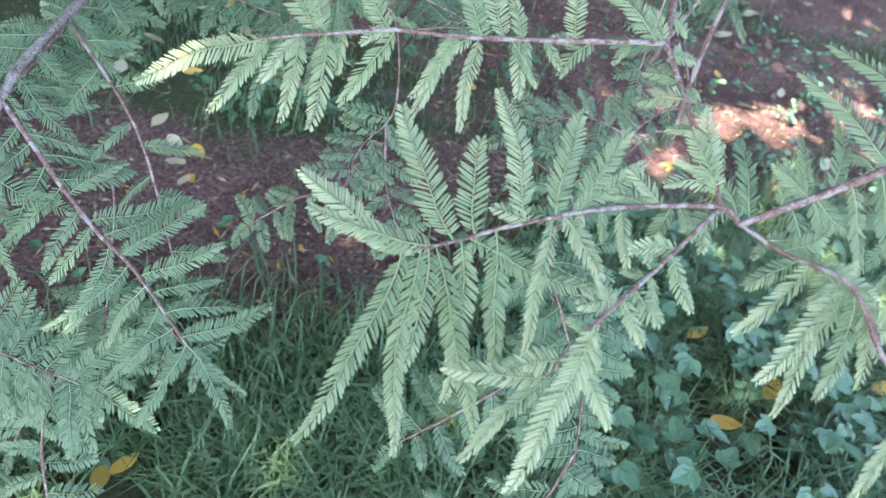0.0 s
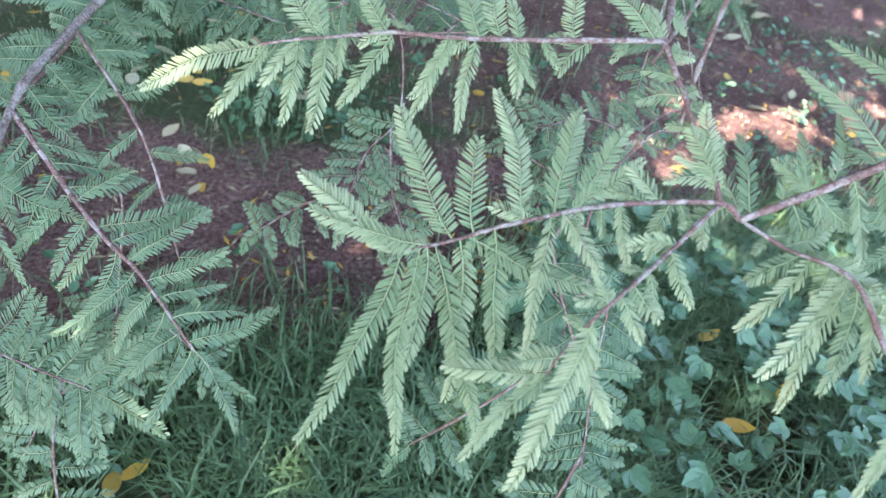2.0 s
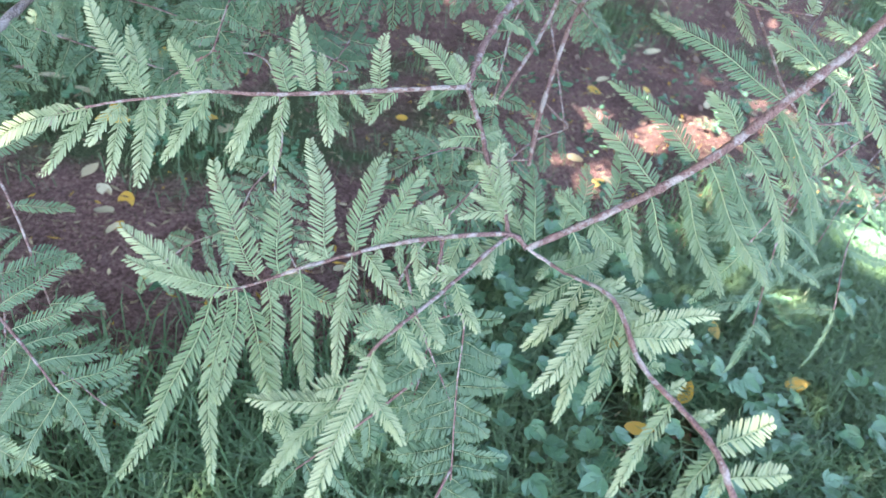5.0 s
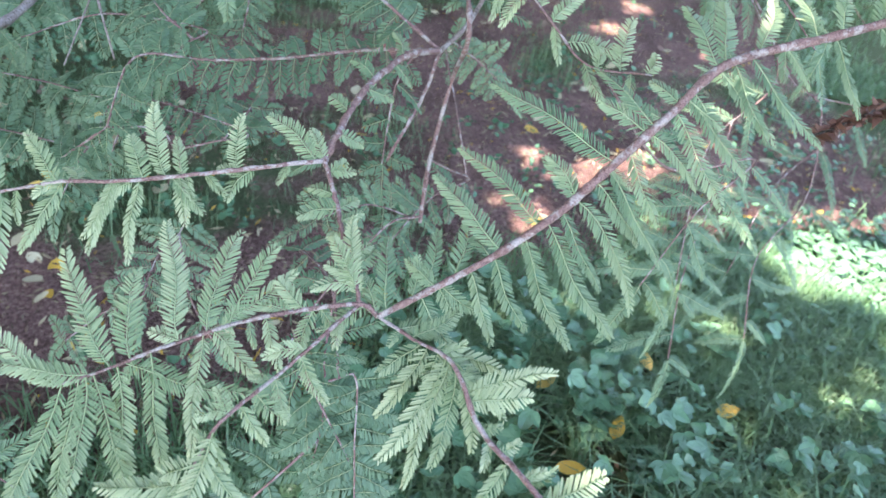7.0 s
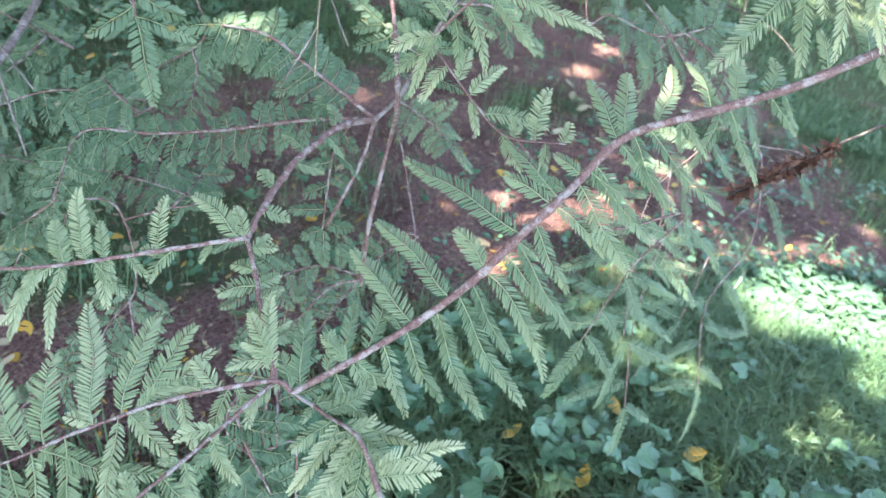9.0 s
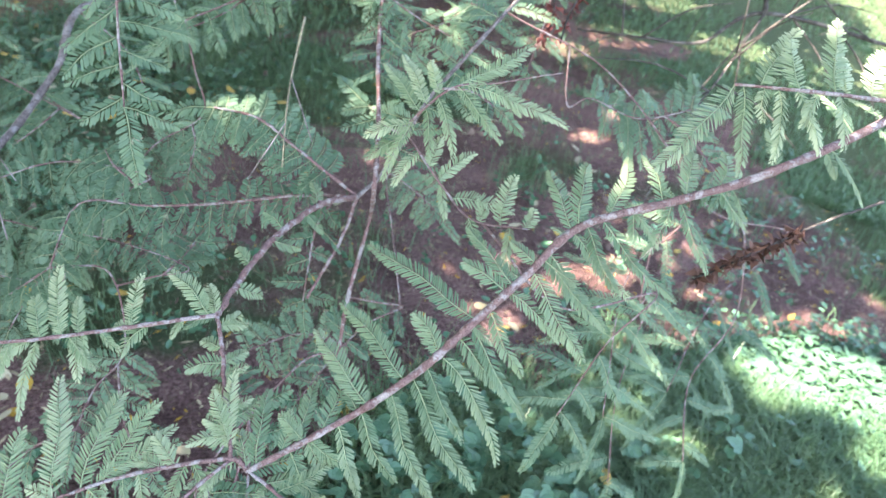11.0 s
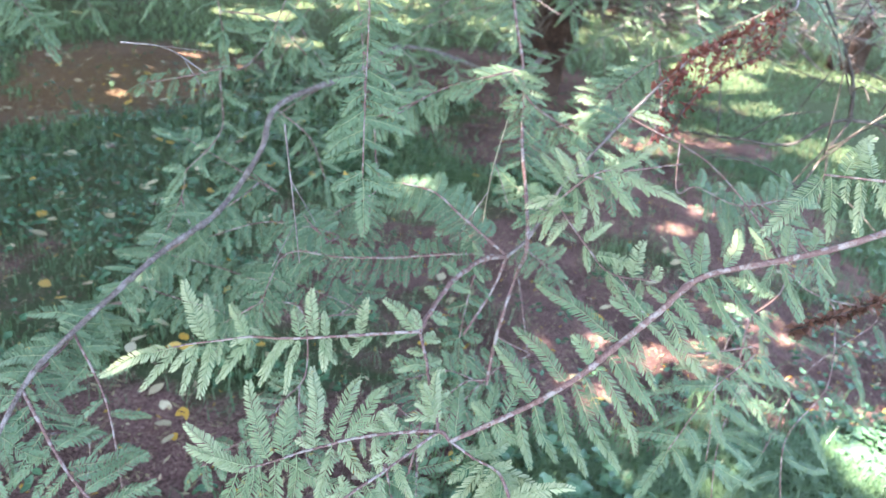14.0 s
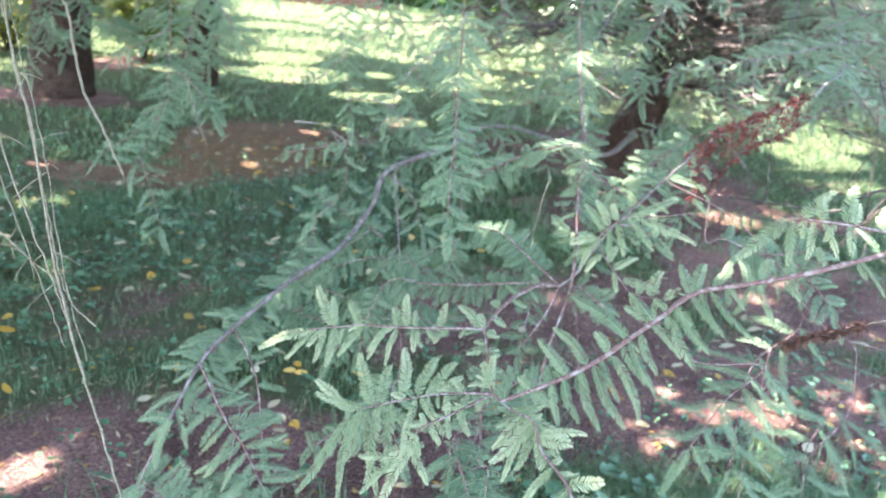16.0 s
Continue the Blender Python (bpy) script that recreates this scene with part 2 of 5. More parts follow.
def frond_meshes(name, mats, seed, bend, leaf, gap, wide, coarse=False, lean=40.0):
    """Shoots of several lengths and makes; the first makes are slim, the last ones full."""
    made = {}
    for L in SIZES:
        for k in range(KINDS):
            rng = random.Random(seed + k * 17 + int(L * 1000))
            grown = 0.6 + 0.4 * min(1.0, L / 0.09)
            full = 0.86 + 0.22 * k / (KINDS - 1)
            v, f, ix, yo = frond_geometry(L, leaf * grown * full, gap * (0.72 + 0.28 * min(1.0, L / 0.09)), rng, bend * rng.uniform(0.3, 1.7), wide * (0.7 + 0.3 * grown), lean + 14 * k / (KINDS - 1) + rng.uniform(-3, 3), coarse)
            me = bpy.data.meshes.new(name)
            me.from_pydata(v, [], f)
            for m in mats:
                me.materials.append(m)
            me.polygons.foreach_set("material_index", ix)
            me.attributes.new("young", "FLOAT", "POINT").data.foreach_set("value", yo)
            me.update()
            made[L, k] = me
    return made


FRESH_LIT = frond_meshes("frond", [M_FROND, M_RIB], 11, 0.2, 0.0112, 0.0022, 0.0015)
HALF_SHADED = frond_meshes("frond", [M_FROND_MID, M_RIB], 211, 0.25, 0.0112, 0.0022, 0.0015)
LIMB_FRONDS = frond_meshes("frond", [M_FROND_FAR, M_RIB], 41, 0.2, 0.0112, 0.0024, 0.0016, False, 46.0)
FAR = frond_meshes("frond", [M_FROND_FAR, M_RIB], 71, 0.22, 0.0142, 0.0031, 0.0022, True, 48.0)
FACE = Vector((-0.05, -0.62, 0.78))   # where the upper sides of the sprays turn


def frond(at, offset, parent, rng, meshes=FRESH_LIT, face=FACE, roll=0.35, name="frond"):
    """One frond from a place on its stem to at + offset."""
    x = Vector(offset)
    length = x.length
    x.normalize()
    z = (Vector(face) + Vector([rng.uniform(-roll, roll) for _ in range(3)]))
    z = (z - x * z.dot(x)).normalized()
    y = z.cross(x)
    size = min(SIZES, key=lambda s: abs(s - length))
    k = length / size
    m = Matrix((x * k, y * k, z * k)).transposed().to_4x4()
    m.translation = at
    slim = x.z < -0.45   # hanging shoots are slimmer than those that stand up
    me = meshes[size, rng.randrange(KINDS // 2) if slim else rng.randrange(KINDS // 2 - 1, KINDS)]
    if isinstance(parent, list):
        parent.append((me, m))
        return None
    ob = new(name, me)
    ob.parent = parent
    ob.matrix_basis = m
    return ob


def bunch(rows, name, parent):
    """Many fronds joined into one mesh: rows of a frond mesh and its pose."""
    verts, loops, starts, index, young, n, k, mats = [], [], [], [], [], 0, 0, None
    for me, m in rows:
        co = np.empty(len(me.vertices) * 3)
        me.vertices.foreach_get("co", co)
        m = np.array(m)
        verts.append(co.reshape(-1, 3) @ m[:3, :3].T + m[:3, 3])
        lv = np.empty(len(me.loops), int)
        me.loops.foreach_get("vertex_index", lv)
        ls = np.empty(len(me.polygons), int)
        me.polygons.foreach_get("loop_start", ls)
        ix = np.empty(len(me.polygons), int)
        me.polygons.foreach_get("material_index", ix)
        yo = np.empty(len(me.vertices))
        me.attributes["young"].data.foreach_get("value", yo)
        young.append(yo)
        loops.append(lv + n)
        starts.append(ls + k)
        index.append(ix)
        n += len(me.vertices)
        k += len(me.loops)
        mats = me.materials
    me = bpy.data.meshes.new(name)
    verts, loops, starts, index = (np.concatenate(a) for a in (verts, loops, starts, index))
    me.vertices.add(len(verts))
    me.vertices.foreach_set("co", verts.ravel())
    me.loops.add(len(loops))
    me.loops.foreach_set("vertex_index", loops)
    me.polygons.add(len(starts))
    me.polygons.foreach_set("loop_start", starts)
    for m in mats:
        me.materials.append(m)
    me.polygons.foreach_set("material_index", index)
    me.attributes.new("young", "FLOAT", "POINT").data.foreach_set("value", np.concatenate(young))
    me.update(calc_edges=True)
    ob = new(name, me)
    ob.parent = parent
    return tagged(ob, kind="stuff")


def along(line, s):
    """The place and the direction at the share s of a line's length."""
    steps = [(b - a).length for a, b in zip(line, line[1:])]
    left = s * sum(steps)
    for (a, b), d in zip(zip(line, line[1:]), steps):
        if left <= d or b is line[-1]:
            return a.lerp(b, min(1, left / d)), (b - a).normalized()
        left -= d


def limb(points, r0, r1, mat=None, parent=None, label="", per=9, seed=1, name="branch", radii=None):
    """A branch through the points. radii: (share of its points, radius) rows in place of the even taper."""
    rng = random.Random(seed)
    line = smooth_line(points, per)
    line = [p + Vector([rng.uniform(-1, 1) for _ in range(3)]) * min(r0, r1) * 0.35 for p in line]
    if radii:
        n = len(line) - 1
        radii = [float(np.interp(i / n * (len(points) - 1), [a for a, _ in radii], [b for _, b in radii])) for i in range(n + 1)]
        r0, r1 = radii[0], radii[-1]
    v, f = tube(line, r0, r1, 8, 0.34, rng, radii)
    return mesh_object(name, v, f, mat or M_TWIG, parent, label, True), line


def spray(ob, line, fronds, seed, meshes=None):
    """Fronds of a branch from rows of: share of its length, and the way to the tip."""
    rng = random.Random(seed)
    for s, x, y, z in fronds:
        at, _ = along(line, s)
        frond(at, (x, y, z), ob, rng, meshes or FRESH_LIT, roll=0.22)


def dress(ob, line, count, size, seed, s0=0.05, s1=1.0, meshes=None, droop=0.2, forward=0.3, terminal=True, face=(0, -0.6, 0.8), joined=None):
    """Fronds in two ranks along a branch, hanging a little. joined: a list that gathers them for bunch()."""
    rng = random.Random(seed)
    ob = ob if joined is None else joined
    meshes = meshes or FAR
    count = int(count * 1.2) if meshes is FAR else count
    for i in range(count):
        s = s0 + (s1 - s0) * (i + rng.uniform(-0.3, 0.3)) / max(1, count - 1)
        at, d = along(line, min(1, max(0, s)))
        flat = d.cross(Vector((0, -0.55, 0.84)))
        flat = flat.normalized() if flat.length > 0.15 else Vector((1, 0, 0))
        side = 1 if i % 2 else -1
        way = flat * side + d * forward * rng.uniform(0.5, 1.4) + Vector((0, 0, -droop * rng.uniform(-0.2, 1.3))) + Vector([rng.uniform(-0.26, 0.26) for _ in range(3)])
        frond(at, way.normalized() * size * (0.78 if meshes is FAR else 0.9) * rng.uniform(0.65, 1.15), ob, rng, meshes, face)
    if terminal:
        at, d = along(line, 1.0)
        frond(at, (d + Vector((0, 0, -0.25))).normalized() * size, ob, rng, meshes, face)


def tufts(ob, line, count, reach, s0, s1, seed, hang, mat=M_DEAD):
    """Shrivelled dead needles, curled every way round a twig; hang: how far they droop."""
    rng = random.Random(seed)
    verts, faces = [], []
    for _ in range(count):
        at, d = along(line, rng.uniform(s0, s1))
        way = (Vector([rng.gauss(0, 1) for _ in range(3)]).normalized() + d * rng.uniform(-1.2, 0.4) + Vector((0, 0, -hang))).normalized() * reach * rng.uniform(0.3, 1.1)
        curl = Vector([rng.uniform(-0.35, 0.35) for _ in range(3)]) * reach
        wide = way.cross(Vector([rng.gauss(0, 1) for _ in range(3)])).normalized() * rng.uniform(0.0006, 0.0014)
        n = len(verts)
        verts += [at, at + way * 0.5 + curl + wide, at + way, at + way * 0.5 + curl - wide]
        faces += [(n, n + 1, n + 2), (n, n + 2, n + 3)]
    return tagged(mesh_object("dead_needles", verts, faces, mat, ob), kind="stuff")


def twigs(parent, line, count, length, size, seed, s0=0.1, s1=0.95, droop=0.5, fronds=8, meshes=None, way=None, joined=None):
    """Side twigs of a branch, each with fronds of its own."""
    rng = random.Random(seed)
    for i in range(count):
        s = s0 + (s1 - s0) * (i + rng.uniform(-0.3, 0.3)) / max(1, count - 1)
        at, d = along(line, min(1, max(0, s)))
        flat = d.cross(Vector((0, -0.5, 0.86))).normalized()
        go = flat * (1 if i % 2 else -1) + d * rng.uniform(0.1, 0.8) + Vector((0, 0, -droop * rng.uniform(0.2, 1.6)))
        if way:
            go = go * 0.5 + Vector(way)
        go.normalize()
        n = length * rng.uniform(0.6, 1.2)
        bend = Vector([rng.uniform(-0.12, 0.12) for _ in range(3)]) * n
        ob, tl = limb([at, at + go * n * 0.5 + bend, at + go * n + Vector((0, 0, -0.12 * n))], 0.0016, 0.0009, M_TWIG, parent, per=4, seed=seed + i, name="twig")
        dress(ob, tl, fronds, size, seed * 7 + i, 0.15, 1.0, meshes, joined=joined)




def bristling_trunk(t, seed):
    """A conifer's trunk whose lower part bristles with bare grey twigs under drooping green."""
    rng = random.Random(seed)
    v, f = tube(smooth_line([(-0.02, 0, -0.15), (0, 0, 0.2), (0.1, 0, 0.6), (0.22, 0, 1.4), (0.2, 0, 5.5)], 8), 0.21, 0.1, 14, 0.12, rng)
    mesh_object("trunk", v, f, M_TRUNK, t, "red-brown fibrous bark", True)
    for k in range(100):
        z = rng.uniform(0.55, 1.7)
        w = rng.uniform(0, 2 * math.pi)
        n = rng.uniform(0.7, 2.4)
        a = Vector((0.12, 0, z))
        d = Vector((math.cos(w), math.sin(w), 0))
        p = [a, a + d * n * 0.4 + Vector((0, 0, rng.uniform(-0.05, 0.2))), a + d * n + Vector((rng.uniform(-0.2, 0.2), 0, rng.uniform(-0.45, 0.1)))]
        line = smooth_line(p, 5)
        verts, faces = tube(line, 0.014, 0.004, 5, 0.2, rng)
        for _ in range(14):
            b, e = along(line, rng.uniform(0.25, 1))
            go = (e * 0.6 + Vector([rng.uniform(-1, 1) for _ in range(3)])).normalized() * rng.uniform(0.12, 0.5)
            v, f = tube([b, b + go * 0.5 + Vector((0, 0, 0.02)), b + go], 0.004, 0.0015, 4)
            faces += [tuple(i + len(verts) for i in q) for q in f]
            verts += v
        mesh_object("bare_branch", verts, faces, M_LIMB if k % 3 == 0 else M_DEADWOOD, t)
    for k in range(46):
        w = rng.uniform(-0.9, 0.9) if k % 4 else rng.uniform(2.2, 4.0)
        a = Vector((0.16, 0, rng.uniform(0.6, 1.3)))
        verts, faces = [], []
        at = a
        for s in range(5):
            go = Vector((math.cos(w), math.sin(w) - 0.25, rng.uniform(-0.18, 0.16))) * rng.uniform(0.2, 0.45)
            w += rng.uniform(-0.35, 0.35)
            for d in [go] + [(go + Vector([rng.gauss(0, 0.35) for _ in range(3)])).normalized() * rng.uniform(0.2, 0.55) for _ in range(4)]:
                v, f = tube([at, at + d * 0.5 + Vector((0, 0, rng.uniform(-0.03, 0.03))), at + d], 0.010 - 0.0013 * s if d is go else 0.0048, 0.0087 - 0.0013 * s if d is go else 0.0018, 5)
                faces += [tuple(i + len(verts) for i in q) for q in f]
                verts += v
            at = at + go
        mesh_object("bare_branch", verts, faces, M_LIMB if k % 3 else M_DEADWOOD, t)
    rows = []
    for k in range(40):
        z = rng.uniform(0.9, 3.2)
        w = rng.uniform(0, 2 * math.pi)
        n = rng.uniform(1.0, 2.4)
        line = smooth_line([Vector((0.1, 0, z)), Vector((math.cos(w) * n * 0.5, math.sin(w) * n * 0.5, z + 0.15)), Vector((math.cos(w) * n, math.sin(w) * n, z - 0.35))], 5)
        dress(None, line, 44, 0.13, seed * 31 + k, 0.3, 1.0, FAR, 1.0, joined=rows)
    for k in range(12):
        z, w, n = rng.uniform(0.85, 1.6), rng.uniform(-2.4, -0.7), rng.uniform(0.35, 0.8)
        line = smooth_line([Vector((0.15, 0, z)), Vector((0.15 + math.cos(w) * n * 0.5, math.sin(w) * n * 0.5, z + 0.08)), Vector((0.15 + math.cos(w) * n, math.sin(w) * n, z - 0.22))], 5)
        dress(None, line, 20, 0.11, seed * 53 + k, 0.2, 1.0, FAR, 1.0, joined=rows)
    bunch(rows, "foliage", t)


# ---- ground ----
def soil(x, y):
    """How bare the ground is at a place: 1 bare, 0 grown over."""
    bare = 0.0
    x, y = x + 0.28 * noise.noise(Vector((x * 1.4, y * 1.4, 11))), y + 0.28 * noise.noise(Vector((x * 1.4, y * 1.4, 21)))
    for cx, cy, rx, ry in BARE:
        d = ((x - cx) / rx) ** 2 + ((y - cy) / ry) ** 2
        bare = max(bare, 1.25 - d)
    n = noise.noise(Vector((x * 2.3, y * 2.3, 1.7))) * 0.6 + noise.noise(Vector((x * 7, y * 7, 4.0))) * 0.4 + (0.15 if x < -0.4 else 0.0)
    return max(0.0, min(1.0, bare + n))


BARE = [(1.1, 1.28, 0.45, 0.25), (1.38, 1.34, 0.4, 0.2), (-0.25, 0.85, 0.55, 0.42), (0.45, 1.25, 0.65, 0.45), (0.3, 2.1, 0.9, 0.6), (-0.9, 0.55, 0.35, 0.3), (1.0, 1.65, 1.1, 0.6), (1.5, 2.6, 0.9, 0.7), (-1.75, 3.95, 0.75, 0.85), (-2.3, 3.1, 0.6, 0.3), (-3.9, 4.7, 0.9, 0.5), (-4.4, 6.6, 1.0, 0.5), (0.9, 4.7, 1.3, 1.2), (0.9, 3.4, 1.2, 0.6), (1.9, 3.9, 0.8, 0.35)]


def height(x, y):
    up = min(y, 22.0) - 1.8
    rise = 0.045 * (math.sqrt(up * up + 0.25) + up)   # the lawn climbs gently away from the tree
    return rise + 0.02 * noise.noise(Vector((x * 1.7, y * 1.7, 0))) + 0.05 * noise.noise(Vector((x * 0.35, y * 0.35, 5.0)))


def make_ground():
    def ticks(near, step, far):
        out = [i * step for i in range(int(near / step) + 1)]
        d = step
        while out[-1] < far:
            d *= 1.35
            out.append(out[-1] + d)
        return out
    xs = ticks(3.0, 0.06, 900)
    xs = [-v for v in xs[:0:-1]] + xs
    ys = ticks(4.0, 0.06, 900)
    ys = [-v for v in ys[:0:-1]] + ys
    verts = [(x, y, height(x, y)) for y in ys for x in xs]
    w = len(xs)
    faces = [(j * w + i, j * w + i + 1, (j + 1) * w + i + 1, (j + 1) * w + i) for j in range(len(ys) - 1) for i in range(w - 1)]
    ob = mesh_object("ground", verts, faces, M_GROUND, smooth=True)
    at = ob.data.attributes.new("turf", "FLOAT", "POINT")
    at.data.foreach_set("value", [1 - soil(x, y) for x, y, _ in verts])
    at = ob.data.attributes.new("clay", "FLOAT", "POINT")
    at.data.foreach_set("value", [math.exp(-(((x + 1.9) / 1.1) ** 2 + ((y - 3.6) / 1.2) ** 2)) for x, y, _ in verts])
    tagged(ob, "reddish bare soil with patchy turf under trees", "ground", kind="structure")


make_ground()

# ---- the tree whose low branches hang before the camera ----
A = [(0.092, 0.204, 0.644), (0.140, 0.216, 0.667), (0.178, 0.227, 0.686), (0.217, 0.241, 0.710), (0.248, 0.256, 0.734), (0.294, 0.278, 0.770), (0.339, 0.300, 0.804), (0.417, 0.305, 0.829), (0.492, 0.312, 0.855), (0.647, 0.370, 0.900)]
B = [(0.092, 0.204, 0.644), (0.079, 0.211, 0.649), (0.036, 0.209, 0.644), (0.001, 0.205, 0.638), (-0.048, 0.195, 0.625), (-0.079, 0.186, 0.616), (-0.111, 0.180, 0.607)]
C = [(0.079, 0.211, 0.649), (0.029, 0.161, 0.638), (-0.003, 0.131, 0.632), (-0.016, 0.123, 0.611), (-0.027, 0.114, 0.592)]
D = [(0.079, 0.211, 0.649), (0.077, 0.235, 0.659), (0.069, 0.260, 0.667), (0.063, 0.294, 0.680), (0.055, 0.325, 0.692)]
E = [(0.055, 0.325, 0.692), (0.003, 0.315, 0.689), (-0.047, 0.305, 0.686), (-0.091, 0.298, 0.684), (-0.126, 0.303, 0.679), (-0.160, 0.304, 0.670), (-0.195, 0.304, 0.661), (-0.229, 0.302, 0.649)]
F = [(0.055, 0.325, 0.692), (0.062, 0.349, 0.696), (0.076, 0.389, 0.702), (0.095, 0.432, 0.707), (0.122, 0.478, 0.710), (0.143, 0.506, 0.709), (0.175, 0.539, 0.700)]
G = [(0.175, 0.539, 0.700), (0.113, 0.556, 0.690), (0.009, 0.576, 0.663), (-0.067, 0.594, 0.647), (-0.148, 0.615, 0.634), (-0.178, 0.576, 0.569)]
H = [(0.175, 0.539, 0.700), (0.108, 0.565, 0.742), (0.065, 0.581, 0.769), (0.017, 0.588, 0.776)]
I = [(0.175, 0.539, 0.700), (0.207, 0.563, 0.726), (0.253, 0.618, 0.789), (0.303, 0.661, 0.837), (0.369, 0.716, 0.899), (0.439, 0.750, 0.969), (0.530, 0.824, 1.008), (0.628, 0.890, 1.049), (0.690, 0.948, 1.083), (1.092, 1.865, 1.182)]
S = [(0.189, 1.421, 1.238), (0.191, 1.195, 1.085), (0.201, 1.021, 0.979), (0.212, 0.918, 0.909), (0.200, 0.726, 0.823), (0.196, 0.586, 0.776), (0.189, 0.483, 0.741), (0.189, 0.525, 0.674), (0.169, 0.481, 0.603), (0.160, 0.443, 0.547)]
X2 = [(0.175, 0.539, 0.700), (0.157, 0.518, 0.651), (0.123, 0.484, 0.597)]
J = [(0.022, 1.748, 0.824), (-0.134, 1.258, 0.803), (-0.247, 1.024, 0.769), (-0.257, 0.904, 0.704), (-0.289, 0.746, 0.640), (-0.344, 0.617, 0.609), (-0.406, 0.440, 0.554), (-0.422, 0.373, 0.528), (-0.432, 0.289, 0.467)]
JR = [(-0.422, 0.373, 0.528), (-0.350, 0.314, 0.470), (-0.303, 0.281, 0.446), (-0.255, 0.239, 0.413)]
JUP = [(-0.422, 0.373, 0.528), (-0.417, 0.446, 0.532), (-0.404, 0.532, 0.550)]
T = [(0.212, 0.918, 0.909), (0.143, 0.739, 0.918), (0.076, 0.820, 0.878), (0.018, 0.781, 0.851), (-0.040, 0.754, 0.826)]
K = [(-0.05, 0.548, 1.151), (-0.043, 0.533, 1.025), (-0.040, 0.522, 0.955), (-0.034, 0.464, 0.904), (-0.028, 0.429, 0.828)]
V = [(-0.168, 1.400, 1.111), (-0.292, 1.011, 0.859), (-0.325, 0.899, 0.850), (-0.304, 0.820, 0.762), (-0.348, 0.763, 0.698)]
LB = [(0.683, 0.411, 0.892), (0.513, 0.292, 0.926), (0.434, 0.313, 0.922)]
M = [(0.210, 0.466, 0.811), (0.248, 0.450, 0.859), (0.296, 0.460, 0.866), (0.358, 0.469, 0.878)]
N = [(0.210, 0.468, 0.814), (0.244, 0.413, 0.781), (0.273, 0.387, 0.759), (0.318, 0.362, 0.765)]
P = [(0.092, 0.204, 0.644), (0.114, 0.184, 0.643), (0.135, 0.153, 0.653), (0.148, 0.116, 0.637), (0.168, 0.086, 0.632), (0.180, 0.065, 0.627), (0.191, 0.046, 0.609)]
R = [(1.333, 1.174, 0.812), (0.986, 1.128, 0.856), (0.862, 1.113, 0.791), (0.742, 1.126, 0.787), (0.632, 1.191, 0.776)]
R2 = [(0.986, 1.128, 0.856), (1.012, 1.229, 0.954), (1.131, 1.658, 1.118)]
R3 = [(0.986, 1.128, 0.856), (0.881, 1.035, 0.752), (0.794, 0.959, 0.689)]
Y1 = [(0.593, 0.570, 0.563), (0.553, 0.511, 0.431), (0.552, 0.458, 0.305)]
Y2 = [(0.090, 0.298, 0.469), (0.091, 0.261, 0.413), (0.093, 0.204, 0.336)]
U1 = [(1.304, 1.808, 1.266), (1.058, 1.767, 1.215), (0.813, 1.615, 1.148), (0.581, 1.573, 1.091), (0.435, 1.538, 1.026)]
U3 = [(0.515, 1.868, 1.368), (0.431, 1.692, 1.176), (0.280, 1.523, 1.027), (0.168, 1.378, 0.942)]
U4 = [(-0.420, 1.091, 1.212), (-0.372, 0.992, 1.059), (-0.322, 0.898, 0.915)]
U5 = [(-0.186, 1.013, 1.227), (-0.123, 0.928, 1.108), (-0.081, 0.879, 0.945), (-0.059, 0.793, 0.837)]
U6 = [(-0.991, 1.331, 1.152), (-0.937, 1.224, 0.970), (-0.912, 1.127, 0.825), (-0.933, 1.030, 0.697)]
Y5 = [(-0.469, 0.289, 0.317), (-0.416, 0.273, 0.313), (-0.362, 0.258, 0.308)]
Y6 = [(-0.376, 0.382, 0.316), (-0.374, 0.349, 0.283), (-0.374, 0.316, 0.249)]
Y8 = [(-0.104, 0.562, 0.456), (-0.136, 0.531, 0.418), (-0.149, 0.491, 0.389)]
Z1 = [(0.507, 0.430, 0.652), (0.462, 0.421, 0.589), (0.414, 0.396, 0.502)]
Z2 = [(0.622, 0.601, 0.686), (0.543, 0.561, 0.588), (0.509, 0.456, 0.437)]
Z3 = [(0.879, 0.700, 0.587), (0.759, 0.656, 0.488), (0.665, 0.559, 0.381)]
Z4 = [(0.732, 0.566, 0.519), (0.668, 0.524, 0.438), (0.656, 0.459, 0.344)]
Z6 = [(0.028, 0.318, 0.491), (0.060, 0.293, 0.437), (0.050, 0.254, 0.383)]
VINE_A = [(-0.613, 0.233, 1.169), (-0.538, 0.151, 1.054), (-0.455, 0.072, 0.949), (-0.416, 0.036, 0.828), (-0.373, 0.007, 0.726), (-0.334, -0.015, 0.646), (-0.302, -0.034, 0.578), (-0.294, -0.038, 0.498)]
VINE_B = [(-0.599, 0.174, 1.049), (-0.508, 0.086, 0.944), (-0.438, 0.035, 0.864), (-0.410, 0.028, 0.802), (-0.393, 0.024, 0.749), (-0.364, 0.001, 0.703)]
VINE_C = [(-0.553, 0.168, 1.079), (-0.489, 0.108, 0.972), (-0.443, 0.068, 0.868), (-0.421, 0.051, 0.809), (-0.394, 0.033, 0.779), (-0.361, 0.021, 0.764)]
VINE_D = [(-0.539, 0.084, 0.851), (-0.479, 0.061, 0.825), (-0.430, 0.040, 0.812), (-0.410, 0.030, 0.805)]
STICK = [(-0.768, 0.561, 1.151), (-0.742, 0.539, 1.078), (-0.667, 0.457, 0.965), (-0.624, 0.441, 0.901), (-0.578, 0.422, 0.829)]
